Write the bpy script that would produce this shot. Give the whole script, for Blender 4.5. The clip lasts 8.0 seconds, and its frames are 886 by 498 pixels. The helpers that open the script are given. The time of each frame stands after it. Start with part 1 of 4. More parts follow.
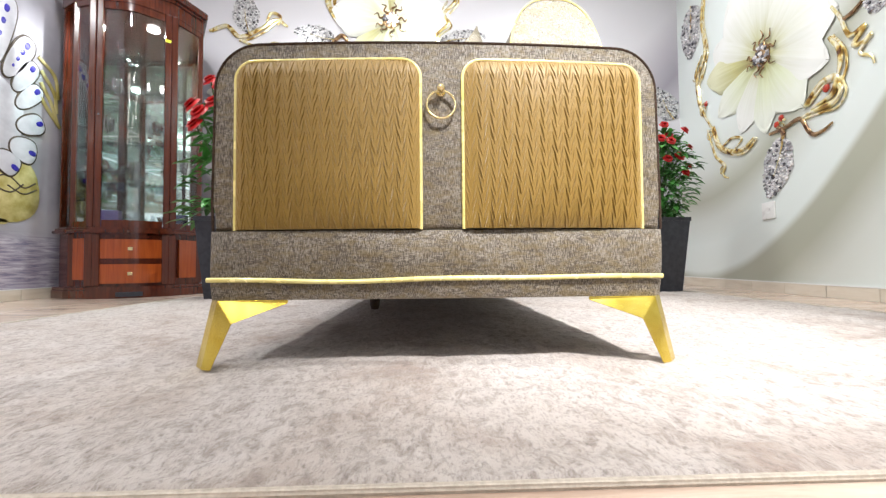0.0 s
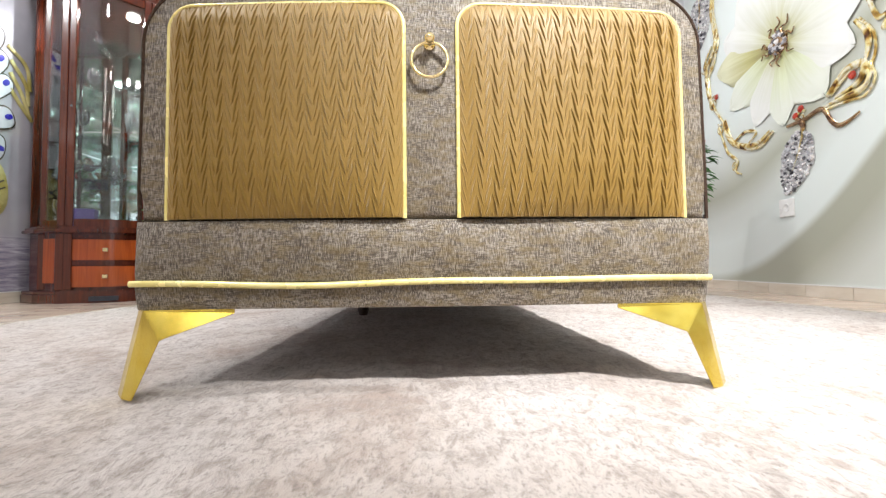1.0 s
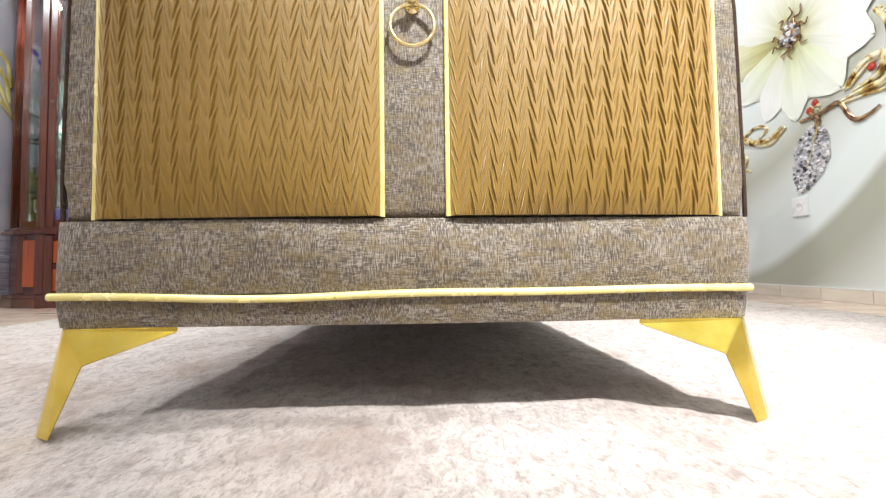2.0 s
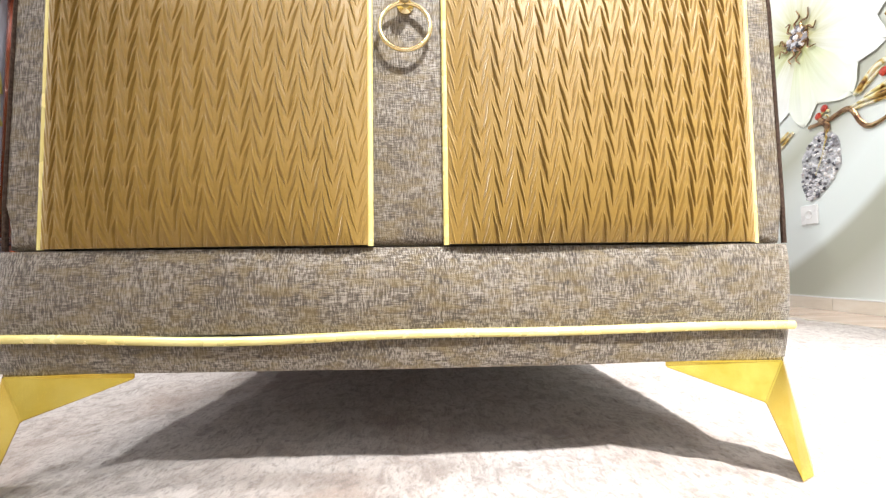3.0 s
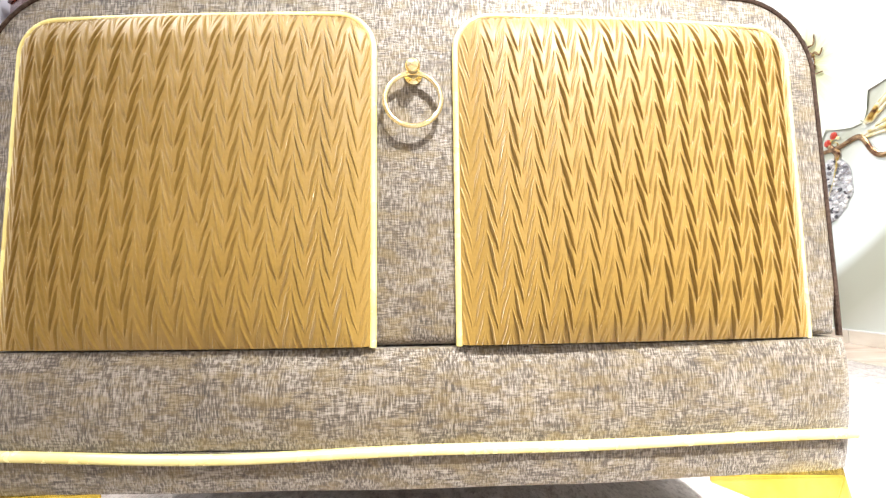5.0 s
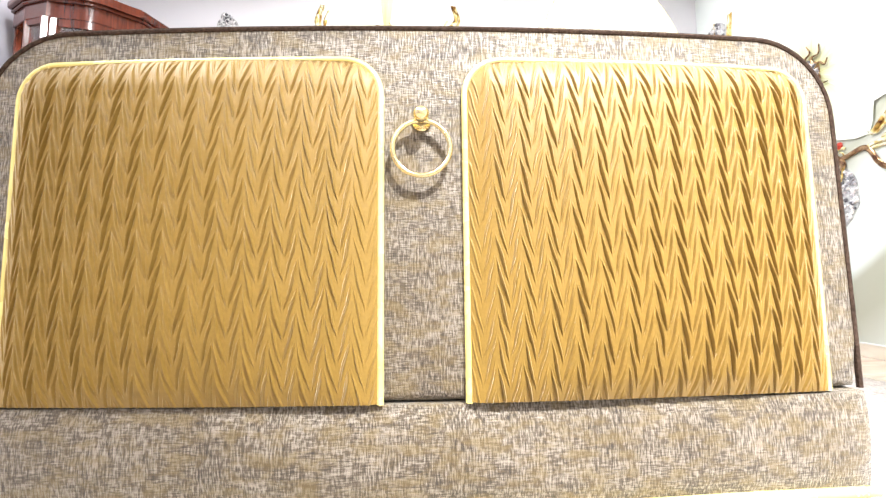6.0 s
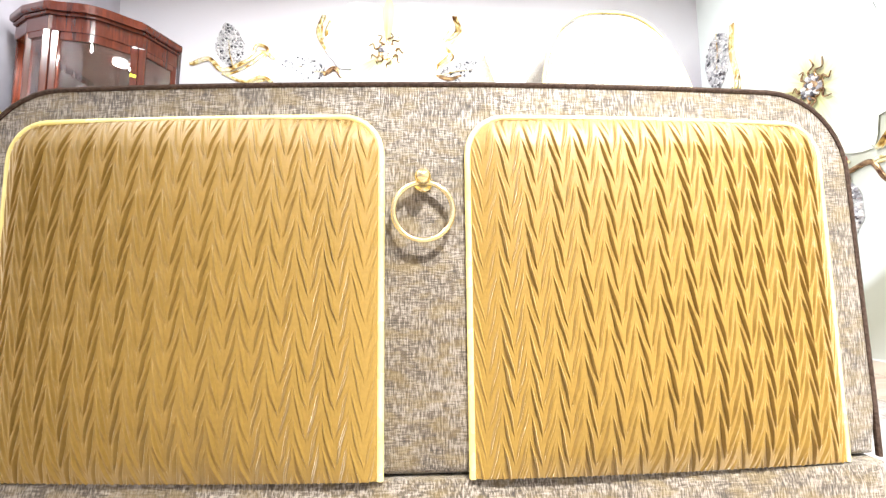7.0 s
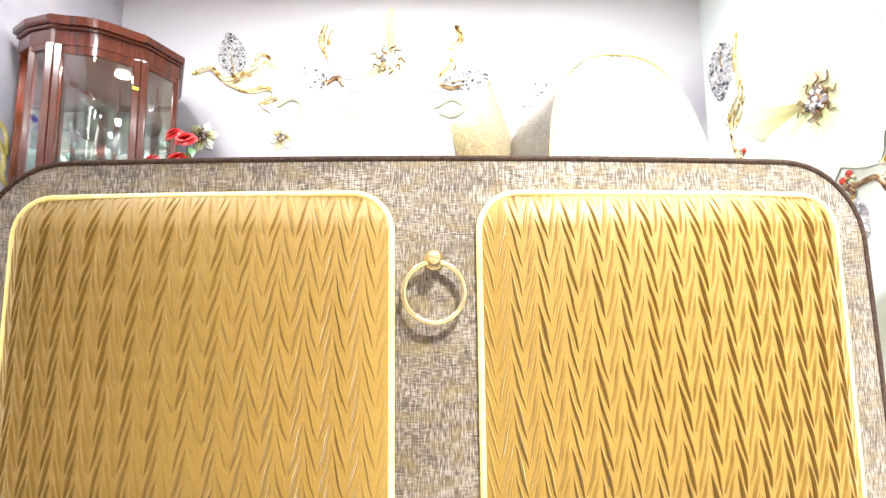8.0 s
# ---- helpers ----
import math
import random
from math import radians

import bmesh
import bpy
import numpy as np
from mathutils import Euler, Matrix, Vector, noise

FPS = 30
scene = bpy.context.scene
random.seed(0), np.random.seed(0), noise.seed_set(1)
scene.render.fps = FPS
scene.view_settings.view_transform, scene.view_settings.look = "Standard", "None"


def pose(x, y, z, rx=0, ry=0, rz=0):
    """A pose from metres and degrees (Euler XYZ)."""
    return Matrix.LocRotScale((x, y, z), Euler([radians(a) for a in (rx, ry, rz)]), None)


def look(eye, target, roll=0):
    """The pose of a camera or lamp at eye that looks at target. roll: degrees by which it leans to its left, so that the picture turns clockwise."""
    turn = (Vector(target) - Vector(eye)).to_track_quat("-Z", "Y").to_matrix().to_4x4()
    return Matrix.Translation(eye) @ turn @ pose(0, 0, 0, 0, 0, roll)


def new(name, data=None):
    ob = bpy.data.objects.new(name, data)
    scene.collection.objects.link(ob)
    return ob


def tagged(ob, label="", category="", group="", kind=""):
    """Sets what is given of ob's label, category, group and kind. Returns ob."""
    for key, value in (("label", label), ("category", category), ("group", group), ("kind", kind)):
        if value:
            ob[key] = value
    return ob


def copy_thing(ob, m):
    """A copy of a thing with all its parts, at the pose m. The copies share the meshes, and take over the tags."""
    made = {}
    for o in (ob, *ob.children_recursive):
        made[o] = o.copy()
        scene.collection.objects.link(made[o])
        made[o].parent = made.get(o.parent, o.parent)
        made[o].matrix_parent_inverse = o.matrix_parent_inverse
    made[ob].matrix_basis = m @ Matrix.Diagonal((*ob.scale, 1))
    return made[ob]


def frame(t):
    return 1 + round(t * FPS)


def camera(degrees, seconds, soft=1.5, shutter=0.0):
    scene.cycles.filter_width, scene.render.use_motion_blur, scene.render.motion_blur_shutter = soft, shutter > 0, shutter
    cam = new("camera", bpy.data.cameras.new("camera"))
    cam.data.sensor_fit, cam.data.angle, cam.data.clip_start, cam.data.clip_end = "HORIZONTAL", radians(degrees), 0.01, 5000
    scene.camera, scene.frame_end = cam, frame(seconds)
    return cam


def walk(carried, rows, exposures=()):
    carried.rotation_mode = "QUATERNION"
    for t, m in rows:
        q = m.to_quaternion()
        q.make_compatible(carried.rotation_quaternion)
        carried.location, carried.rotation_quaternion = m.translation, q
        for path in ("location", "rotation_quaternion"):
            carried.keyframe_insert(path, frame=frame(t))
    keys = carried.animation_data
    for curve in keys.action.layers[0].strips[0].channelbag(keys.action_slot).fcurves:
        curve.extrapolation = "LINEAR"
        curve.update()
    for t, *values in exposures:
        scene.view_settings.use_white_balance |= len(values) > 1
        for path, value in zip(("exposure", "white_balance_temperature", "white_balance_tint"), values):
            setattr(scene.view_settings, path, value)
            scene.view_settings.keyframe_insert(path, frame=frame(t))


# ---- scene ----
cam = camera(93.7, 8.0, soft=1.35)
METRES, EYE, TILT, LEAN, TURN = 0.65, 0.199, 2.0, 0.5, -2.1
ROWS = [
    (0.0, 0.0, 0.0, 0.0, 0.0, 0.0, -0.0),
    (0.5, 0.0076, 0.1441, -0.0131, 0.01, 0.05, -0.05),
    (1.0, 0.0227, 0.2686, -0.018, -0.1, 0.32, 0.1),
    (1.5, 0.0403, 0.3635, -0.0194, -0.04, 0.35, 0.14),
    (3.0, 0.0566, 0.5423, 0.0424, 0.01, 0.94, 0.26),
    (3.5, 0.0532, 0.5741, 0.0702, 0.03, 1.42, 0.27),
    (4.0, 0.0482, 0.5937, 0.1019, 0.08, 1.5, 0.19),
    (4.5, 0.046, 0.6101, 0.1373, 0.11, 2.48, 0.21),
    (6.0, 0.0291, 0.6346, 0.2481, 0.35, 3.12, 0.17),
    (6.5, 0.0293, 0.6432, 0.2926, 0.44, 3.37, 0.16),
    (7.0, 0.0274, 0.6515, 0.3401, 0.51, 3.53, 0.13),
    (7.5, 0.0207, 0.6552, 0.397, 0.64, 3.61, 0.03),
    (8.0, 0.0131, 0.6557, 0.4538, 0.67, 3.63, 0.11),
]
walk(cam, [(t, pose(0, 0, EYE, TILT, LEAN, TURN) @ pose(METRES * x, METRES * y, METRES * z, 90 + pitch, roll, yaw)) for t, x, y, z, yaw, pitch, roll in ROWS],
     exposures=[(0.0, 0.05), (1.5, 0.16), (3.0, 0.4), (4.5, 0.75), (6.0, 0.9), (8.0, 0.95)])

# ---- world and light ----
world = bpy.data.worlds.new("world")
scene.world = world
world.use_nodes = True
world.node_tree.nodes["Background"].inputs[0].default_value = (0.9, 0.95, 1.0, 1)
world.node_tree.nodes["Background"].inputs[1].default_value = 1.25

# room: left wall, right wall (slightly turned), back wall, the wall behind the camera, heights
X_LEFT, Y_BACK, Y_FRONT, H = -2.55, 3.75, -6.6, 3.05
RIGHT_FAR, RIGHT_NEAR = Vector((2.36, 3.75, 0)), Vector((1.43, -6.6, 0))
FLOOR = -0.008


def lamp(name, x, y, z, size, power, colour=(0.96, 0.985, 1.0), target=None):
    data = bpy.data.lights.new(name, "AREA")
    data.shape, data.size, data.energy, data.color = "DISK", size, power, colour
    ob = new(name, data)
    ob.matrix_world = look((x, y, z), target or (x, y + 0.001, 0))
    return ob


SPOTS = [(-1.7, 2.2, 24), (-0.3, 2.7, 26), (1.1, 2.4, 34), (-1.7, 0.4, 42), (1.75, 0.25, 15),
         (-0.6, -1.3, 8), (-1.5, -2.6, 5), (0.9, -2.8, 8)]
# Unseen spotlights added to brighten the sofa end, mostly its right panel
BEAMS = [((0.85, -1.05, H - 0.24), (0.6, 0.8, 0.66), 1120, 36), ((-0.95, -1.0, H - 0.24), (-0.22, 0.8, 0.5), 75, 44)]
for at, aim, power, spread in BEAMS:
    beam = bpy.data.lights.new("ceiling_spotlight", "SPOT")
    beam.energy, beam.spot_size, beam.spot_blend, beam.shadow_soft_size, beam.color = power, radians(spread), 1.0, 0.06, (1, 1, 1)
    new("ceiling_spotlight", beam).matrix_world = look(at, aim)
for sx, sy, power in SPOTS:
    lamp("ceiling_lamp", sx, sy, H - 0.06, 0.22, power)
# Fill lamp added inside the cabinet to brighten shelves and glassware
lamp("cabinet_lamp", -2.02, 3.1, 1.93, 0.07, 19)

# ---- materials ----


def shader(name, rough=0.5, metal=0.0, colour=(0.5, 0.5, 0.5)):
    m = bpy.data.materials.new(name)
    m.use_nodes = True
    b = m.node_tree.nodes["Principled BSDF"]
    b.inputs["Roughness"].default_value, b.inputs["Metallic"].default_value = rough, metal
    b.inputs["Base Color"].default_value = (*colour, 1)
    return m, b


def node(m, kind, **kw):
    n = m.node_tree.nodes.new(kind)
    for k, v in kw.items():
        n.inputs[k.replace("_", " ")].default_value = v
    return n


def link(m, a, b):
    m.node_tree.links.new(a, b)


def coords(m, scale=(1, 1, 1), out="Object"):
    tc, mp = node(m, "ShaderNodeTexCoord"), node(m, "ShaderNodeMapping")
    mp.inputs["Scale"].default_value = scale
    link(m, tc.outputs[out], mp.inputs["Vector"])
    return mp.outputs[0]


def grain(m, vec, scale, detail=4.0, rough=0.6, dist=0.0):
    n = node(m, "ShaderNodeTexNoise", Scale=scale, Detail=detail, Roughness=rough, Distortion=dist)
    link(m, vec, n.inputs["Vector"])
    return n.outputs[0]


def ramp(m, fac, stops):
    r = node(m, "ShaderNodeValToRGB")
    els = r.color_ramp.elements
    while len(els) < len(stops):
        els.new(0.5)
    for e, (p, c) in zip(els, stops):
        e.position, e.color = p, (*c, 1)
    link(m, fac, r.inputs[0])
    return r.outputs[0]


def mix(m, fac, a, b, mode="MIX"):
    n = m.node_tree.nodes.new("ShaderNodeMix")
    n.data_type, n.blend_type = "RGBA", mode
    for sock, v in ((n.inputs[0], fac), (n.inputs[6], a), (n.inputs[7], b)):
        if isinstance(v, (int, float)):
            sock.default_value = v
        elif isinstance(v, tuple):
            sock.default_value = (*v, 1)
        else:
            link(m, v, sock)
    return n.outputs[2]


def math_node(m, op, a, b=0.0):
    n = m.node_tree.nodes.new("ShaderNodeMath")
    n.operation = op
    for sock, v in ((n.inputs[0], a), (n.inputs[1], b)):
        if isinstance(v, (int, float)):
            sock.default_value = v
        else:
            link(m, v, sock)
    return n.outputs[0]


def bump(m, b, height, strength, dist):
    n = node(m, "ShaderNodeBump", Strength=strength, Distance=dist)
    link(m, height, n.inputs["Height"])
    link(m, n.outputs[0], b.inputs["Normal"])


def melange(name, dark, mid, light, ochre):
    """Woven chenille: dark ground, silvery warp threads, broken weft slubs and ochre patches."""
    m, b = shader(name, 0.5)
    weft = grain(m, coords(m, (110, 110, 700)), 1.0, 2, 0.5)
    warp = grain(m, coords(m, (700, 700, 105)), 1.0, 2, 0.5)
    slub = grain(m, coords(m, (45, 45, 160)), 1.0, 3, 0.6)
    patch = grain(m, coords(m, (13, 13, 26)), 1.0, 4, 0.6, 0.4)
    lead = ramp(m, grain(m, coords(m, (19, 19, 19)), 1.0, 2), [(0.4, (0.2, 0.2, 0.2)), (0.6, (0.5, 0.5, 0.5))])
    both = math_node(m, "ADD", math_node(m, "MULTIPLY", weft, lead), math_node(m, "MULTIPLY", warp, math_node(m, "SUBTRACT", 1.0, lead)))
    tone = math_node(m, "ADD", both, math_node(m, "MULTIPLY", math_node(m, "SUBTRACT", slub, 0.5), 0.12))
    tone = math_node(m, "ADD", tone, math_node(m, "MULTIPLY", math_node(m, "SUBTRACT", patch, 0.5), 0.22))
    col = ramp(m, tone, [(0.34, dark), (0.47, mid), (0.585, light), (0.7, tuple(min(1, c * 1.35) for c in light))])
    tint = ramp(m, grain(m, coords(m, (34, 34, 80)), 1.0, 4, 0.65), [(0.46, (0, 0, 0)), (0.62, (1, 1, 1))])
    col = mix(m, math_node(m, "MULTIPLY", tint, 0.6), col, ochre)
    link(m, col, b.inputs["Base Color"])
    link(m, ramp(m, both, [(0.42, (0.75, 0.75, 0.75)), (0.6, (0.34, 0.34, 0.34))]), b.inputs["Roughness"])
    b.inputs["Sheen Weight"].default_value = 0.2
    b.inputs["Specular IOR Level"].default_value = 0.7
    bump(m, b, both, 0.8, 0.0022)
    return m


FABRIC = melange("chenille", (0.022, 0.014, 0.009), (0.074, 0.054, 0.032), (0.215, 0.184, 0.15), (0.13, 0.086, 0.022))
CREAM = melange("cream chenille", (0.1, 0.085, 0.055), (0.21, 0.185, 0.135), (0.34, 0.32, 0.27), (0.26, 0.21, 0.11))
STRAW = melange("straw chenille", (0.1, 0.065, 0.025), (0.24, 0.18, 0.075), (0.42, 0.35, 0.19), (0.3, 0.21, 0.06))
EDGE, _b = shader("dark piping cloth", 1.0)
_b.inputs["Specular IOR Level"].default_value = 0.1
link(EDGE, ramp(EDGE, grain(EDGE, coords(EDGE), 300), [(0.35, (0.026, 0.016, 0.012)), (0.7, (0.075, 0.05, 0.038))]), _b.inputs["Base Color"])


def velvet():
    m, b = shader("gold velvet", 0.48)
    fine = grain(m, coords(m, (350, 350, 350)), 1.0, 3)
    big = grain(m, coords(m, (7, 7, 7)), 1.0, 3)
    col = mix(m, fine, (0.165, 0.095, 0.014), (0.28, 0.172, 0.036))
    col = mix(m, math_node(m, "MULTIPLY", big, 0.5), col, (0.235, 0.14, 0.025))
    link(m, col, b.inputs["Base Color"])
    b.inputs["Sheen Weight"].default_value = 1.0
    b.inputs["Sheen Roughness"].default_value = 0.3
    b.inputs["Sheen Tint"].default_value = (1.0, 0.94, 0.8, 1)
    b.inputs["Specular IOR Level"].default_value = 0.45
    bump(m, b, fine, 0.25, 0.0006)
    return m


VELVET = velvet()


def simple(name, a, bcol, scale, rough=0.5, metal=0.0, bumpy=0.0, stretch=(1, 1, 1)):
    m, b = shader(name, rough, metal)
    g = grain(m, coords(m, tuple(scale * s for s in stretch)), 1.0, 5)
    link(m, ramp(m, g, [(0.35, a), (0.66, bcol)]), b.inputs["Base Color"])
    link(m, ramp(m, grain(m, coords(m), 18), [(0.3, (rough * 0.75,) * 3), (0.7, (min(1, rough * 1.25),) * 3)]), b.inputs["Roughness"])
    if bumpy:
        bump(m, b, g, bumpy, 0.001)
    return m


PIPING = simple("gold leather", (0.72, 0.6, 0.2), (0.82, 0.73, 0.34), 14, 0.26, 0.25, 0.03)
GOLD = simple("gold plated metal", (0.66, 0.49, 0.07), (0.78, 0.62, 0.14), 25, 0.2, 0.95)
BRASS = simple("polished brass", (0.85, 0.70, 0.36), (0.92, 0.80, 0.5), 60, 0.12, 1.0)
WOODLEG = simple("dark wood", (0.03, 0.015, 0.01), (0.07, 0.035, 0.02), 40, 0.5)


def rug_mat():
    m, b = shader("rug pile", 0.95)
    fine = grain(m, coords(m, (190, 95, 190)), 1.0, 5, 0.75)
    mid = grain(m, coords(m, (52, 30, 40)), 1.0, 5, 0.7, 0.6)
    big = grain(m, coords(m, (3.2, 2.6, 3)), 1.0, 5, 0.65, 0.5)
    col = ramp(m, big, [(0.34, (0.35, 0.275, 0.235)), (0.46, (0.51, 0.45, 0.415)), (0.6, (0.55, 0.5, 0.475)), (0.72, (0.42, 0.37, 0.345))])
    col = mix(m, ramp(m, mid, [(0.46, (0, 0, 0)), (0.64, (0.7, 0.7, 0.7))]), col, (0.25, 0.2, 0.17))
    col = mix(m, ramp(m, fine, [(0.5, (0, 0, 0)), (0.66, (0.75, 0.75, 0.75))]), col, (0.19, 0.155, 0.135))
    link(m, col, b.inputs["Base Color"])
    b.inputs["Sheen Weight"].default_value = 0.2
    h = math_node(m, "ADD", math_node(m, "MULTIPLY", fine, 0.6), math_node(m, "MULTIPLY", mid, 0.8))
    bump(m, b, h, 1.0, 0.006)
    return m


RUG = rug_mat()
RUGEDGE = simple("rug binding", (0.42, 0.37, 0.31), (0.55, 0.49, 0.42), 150, 0.95, 0, 0.4)


def tile_mat(name, a, bcol, c, rough):
    m, b = shader(name, rough)
    info = node(m, "ShaderNodeObjectInfo")
    tc = node(m, "ShaderNodeTexCoord")
    shift = node(m, "ShaderNodeVectorMath")
    shift.operation = "ADD"
    link(m, tc.outputs["Object"], shift.inputs[0])
    far = math_node(m, "MULTIPLY", info.outputs["Random"], 40.0)
    link(m, far, shift.inputs[1])
    mp = node(m, "ShaderNodeMapping")
    mp.inputs["Scale"].default_value = (1.2, 7, 1.2)
    link(m, shift.outputs[0], mp.inputs["Vector"])
    veins = grain(m, mp.outputs[0], 1.6, 6, 0.65, 0.7)
    col = ramp(m, veins, [(0.32, a), (0.5, bcol), (0.68, c)])
    col = mix(m, math_node(m, "MULTIPLY", info.outputs["Random"], 0.35), col, bcol)
    link(m, col, b.inputs["Base Color"])
    bump(m, b, veins, 0.08, 0.002)
    return m


TILE = tile_mat("travertine tile", (0.40, 0.27, 0.2), (0.62, 0.49, 0.4), (0.74, 0.64, 0.55), 0.16)
BASETILE = tile_mat("skirting tile", (0.58, 0.5, 0.4), (0.70, 0.63, 0.53), (0.76, 0.7, 0.61), 0.3)
GROUT = simple("grout", (0.5, 0.45, 0.4), (0.62, 0.57, 0.52), 40, 0.9)
WHITE = simple("white paint", (0.76, 0.76, 0.75), (0.82, 0.82, 0.81), 6, 0.6)


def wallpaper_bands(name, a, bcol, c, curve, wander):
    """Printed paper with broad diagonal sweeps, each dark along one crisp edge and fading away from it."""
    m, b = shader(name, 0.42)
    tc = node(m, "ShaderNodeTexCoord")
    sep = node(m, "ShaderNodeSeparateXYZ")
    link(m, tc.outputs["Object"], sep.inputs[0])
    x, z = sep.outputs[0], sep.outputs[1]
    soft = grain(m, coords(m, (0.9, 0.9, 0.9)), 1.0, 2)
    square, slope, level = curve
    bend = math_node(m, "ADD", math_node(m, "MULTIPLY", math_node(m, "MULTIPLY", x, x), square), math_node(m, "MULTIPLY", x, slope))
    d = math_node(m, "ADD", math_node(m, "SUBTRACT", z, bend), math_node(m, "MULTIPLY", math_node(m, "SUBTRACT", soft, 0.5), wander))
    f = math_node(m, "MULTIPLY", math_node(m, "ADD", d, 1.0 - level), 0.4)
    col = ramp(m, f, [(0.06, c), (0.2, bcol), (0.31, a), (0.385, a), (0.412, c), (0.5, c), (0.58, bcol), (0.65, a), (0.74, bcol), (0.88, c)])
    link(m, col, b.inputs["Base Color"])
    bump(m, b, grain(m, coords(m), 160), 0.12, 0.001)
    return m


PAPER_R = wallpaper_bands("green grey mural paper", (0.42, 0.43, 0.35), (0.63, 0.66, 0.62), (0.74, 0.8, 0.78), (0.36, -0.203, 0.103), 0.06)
PAPER_B = wallpaper_bands("lilac white mural paper", (0.33, 0.31, 0.36), (0.46, 0.44, 0.49), (0.64, 0.63, 0.67), (0.2, 0.0, 0.25), 0.3)


def peacock_paper():
    m, b = shader("lilac grey mural paper", 0.45)
    tc = node(m, "ShaderNodeTexCoord")
    sep = node(m, "ShaderNodeSeparateXYZ")
    link(m, tc.outputs["Object"], sep.inputs[0])
    cloud = grain(m, coords(m, (1.5, 1.5, 1.5)), 1.0, 4)
    col = ramp(m, cloud, [(0.3, (0.3, 0.29, 0.33)), (0.55, (0.43, 0.41, 0.46)), (0.75, (0.52, 0.49, 0.45))])
    waves = grain(m, coords(m, (5, 55, 5)), 1.0, 5, 0.65, 0.8)
    water = ramp(m, waves, [(0.36, (0.2, 0.18, 0.28)), (0.52, (0.42, 0.39, 0.48)), (0.66, (0.62, 0.6, 0.66))])
    edge = math_node(m, "ADD", sep.outputs[1], math_node(m, "MULTIPLY", math_node(m, "SUBTRACT", cloud, 0.5), 0.12))
    low = ramp(m, edge, [(0.36, (1, 1, 1)), (0.43, (0, 0, 0))])
    link(m, mix(m, low, col, water), b.inputs["Base Color"])
    bump(m, b, grain(m, coords(m), 160), 0.12, 0.001)
    return m


PAPER_L = peacock_paper()


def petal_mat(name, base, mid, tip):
    m, b = shader(name, 0.35)
    uv = node(m, "ShaderNodeUVMap")
    sep = node(m, "ShaderNodeSeparateXYZ")
    link(m, uv.outputs[0], sep.inputs[0])
    mp = node(m, "ShaderNodeMapping")
    mp.inputs["Scale"].default_value = (16, 1.2, 1)
    link(m, uv.outputs[0], mp.inputs["Vector"])
    streak = grain(m, mp.outputs[0], 1.0, 3)
    v = math_node(m, "ADD", sep.outputs[1], math_node(m, "MULTIPLY", math_node(m, "SUBTRACT", streak, 0.5), 0.45))
    rim_line = math_node(m, "ABSOLUTE", math_node(m, "SUBTRACT", math_node(m, "MULTIPLY", sep.outputs[0], 2.0), 1.0))
    col = ramp(m, v, [(0.08, base), (0.42, mid), (0.8, tip)])
    col = mix(m, ramp(m, rim_line, [(0.72, (0, 0, 0)), (1.0, (0.7, 0.7, 0.7))]), col, tuple(0.62 * c for c in mid))
    link(m, col, b.inputs["Base Color"])
    bump(m, b, streak, 0.15, 0.004)
    return m


PETAL_WHITE = petal_mat("white petal print", (0.44, 0.43, 0.19), (0.66, 0.67, 0.58), (0.8, 0.81, 0.78))
PETAL_OLIVE = petal_mat("olive petal print", (0.2, 0.15, 0.04), (0.48, 0.46, 0.2), (0.70, 0.70, 0.48))
PETAL_GREEN = petal_mat("pale green petal print", (0.36, 0.36, 0.12), (0.62, 0.66, 0.46), (0.76, 0.79, 0.70))
VINE = bpy.data.materials.new("gold vine print")
VINE.use_nodes = True
_b = VINE.node_tree.nodes["Principled BSDF"]
_b.inputs["Roughness"].default_value, _b.inputs["Metallic"].default_value = 0.14, 0.55
link(VINE, ramp(VINE, grain(VINE, coords(VINE, (17, 17, 60)), 1.0, 2, 0.4, 0.8), [(0.30, (0.1, 0.035, 0.012)), (0.39, (0.5, 0.3, 0.06)), (0.48, (0.86, 0.74, 0.34)), (0.58, (0.94, 0.91, 0.74)), (0.68, (0.55, 0.38, 0.09)), (0.76, (0.14, 0.05, 0.015))]), _b.inputs["Base Color"])
VINE_DARK = simple("bronze vine print", (0.09, 0.035, 0.02), (0.62, 0.42, 0.22), 30, 0.2, 0.8)
RED = simple("red enamel print", (0.3, 0.02, 0.01), (0.55, 0.06, 0.03), 30, 0.3)


def crystal_mat():
    m, b = shader("cut crystal print", 0.12, 0.5)
    geo = node(m, "ShaderNodeNewGeometry")
    link(m, ramp(m, geo.outputs["Random Per Island"], [(0.0, (0.04, 0.04, 0.05)), (0.3, (0.35, 0.35, 0.38)), (0.55, (0.75, 0.75, 0.77)), (1.0, (0.95, 0.95, 0.95))]), b.inputs["Base Color"])
    return m


CRYSTAL = crystal_mat()
SILVER = simple("silver print", (0.3, 0.3, 0.31), (0.75, 0.75, 0.76), 60, 0.3, 0.5)


def mahogany(name, a, bcol, rough=0.18):
    m, b = shader(name, rough)
    g = grain(m, coords(m, (38, 38, 2.2)), 1.0, 6, 0.65, 0.9)
    link(m, ramp(m, g, [(0.3, a), (0.7, bcol)]), b.inputs["Base Color"])
    b.inputs["Coat Weight"].default_value = 0.25
    b.inputs["Coat Roughness"].default_value = 0.08
    bump(m, b, g, 0.05, 0.001)
    return m


WOOD = mahogany("mahogany", (0.03, 0.006, 0.003), (0.105, 0.018, 0.006))
WOOD_LIGHT = mahogany("cherry veneer", (0.22, 0.04, 0.008), (0.38, 0.08, 0.014))


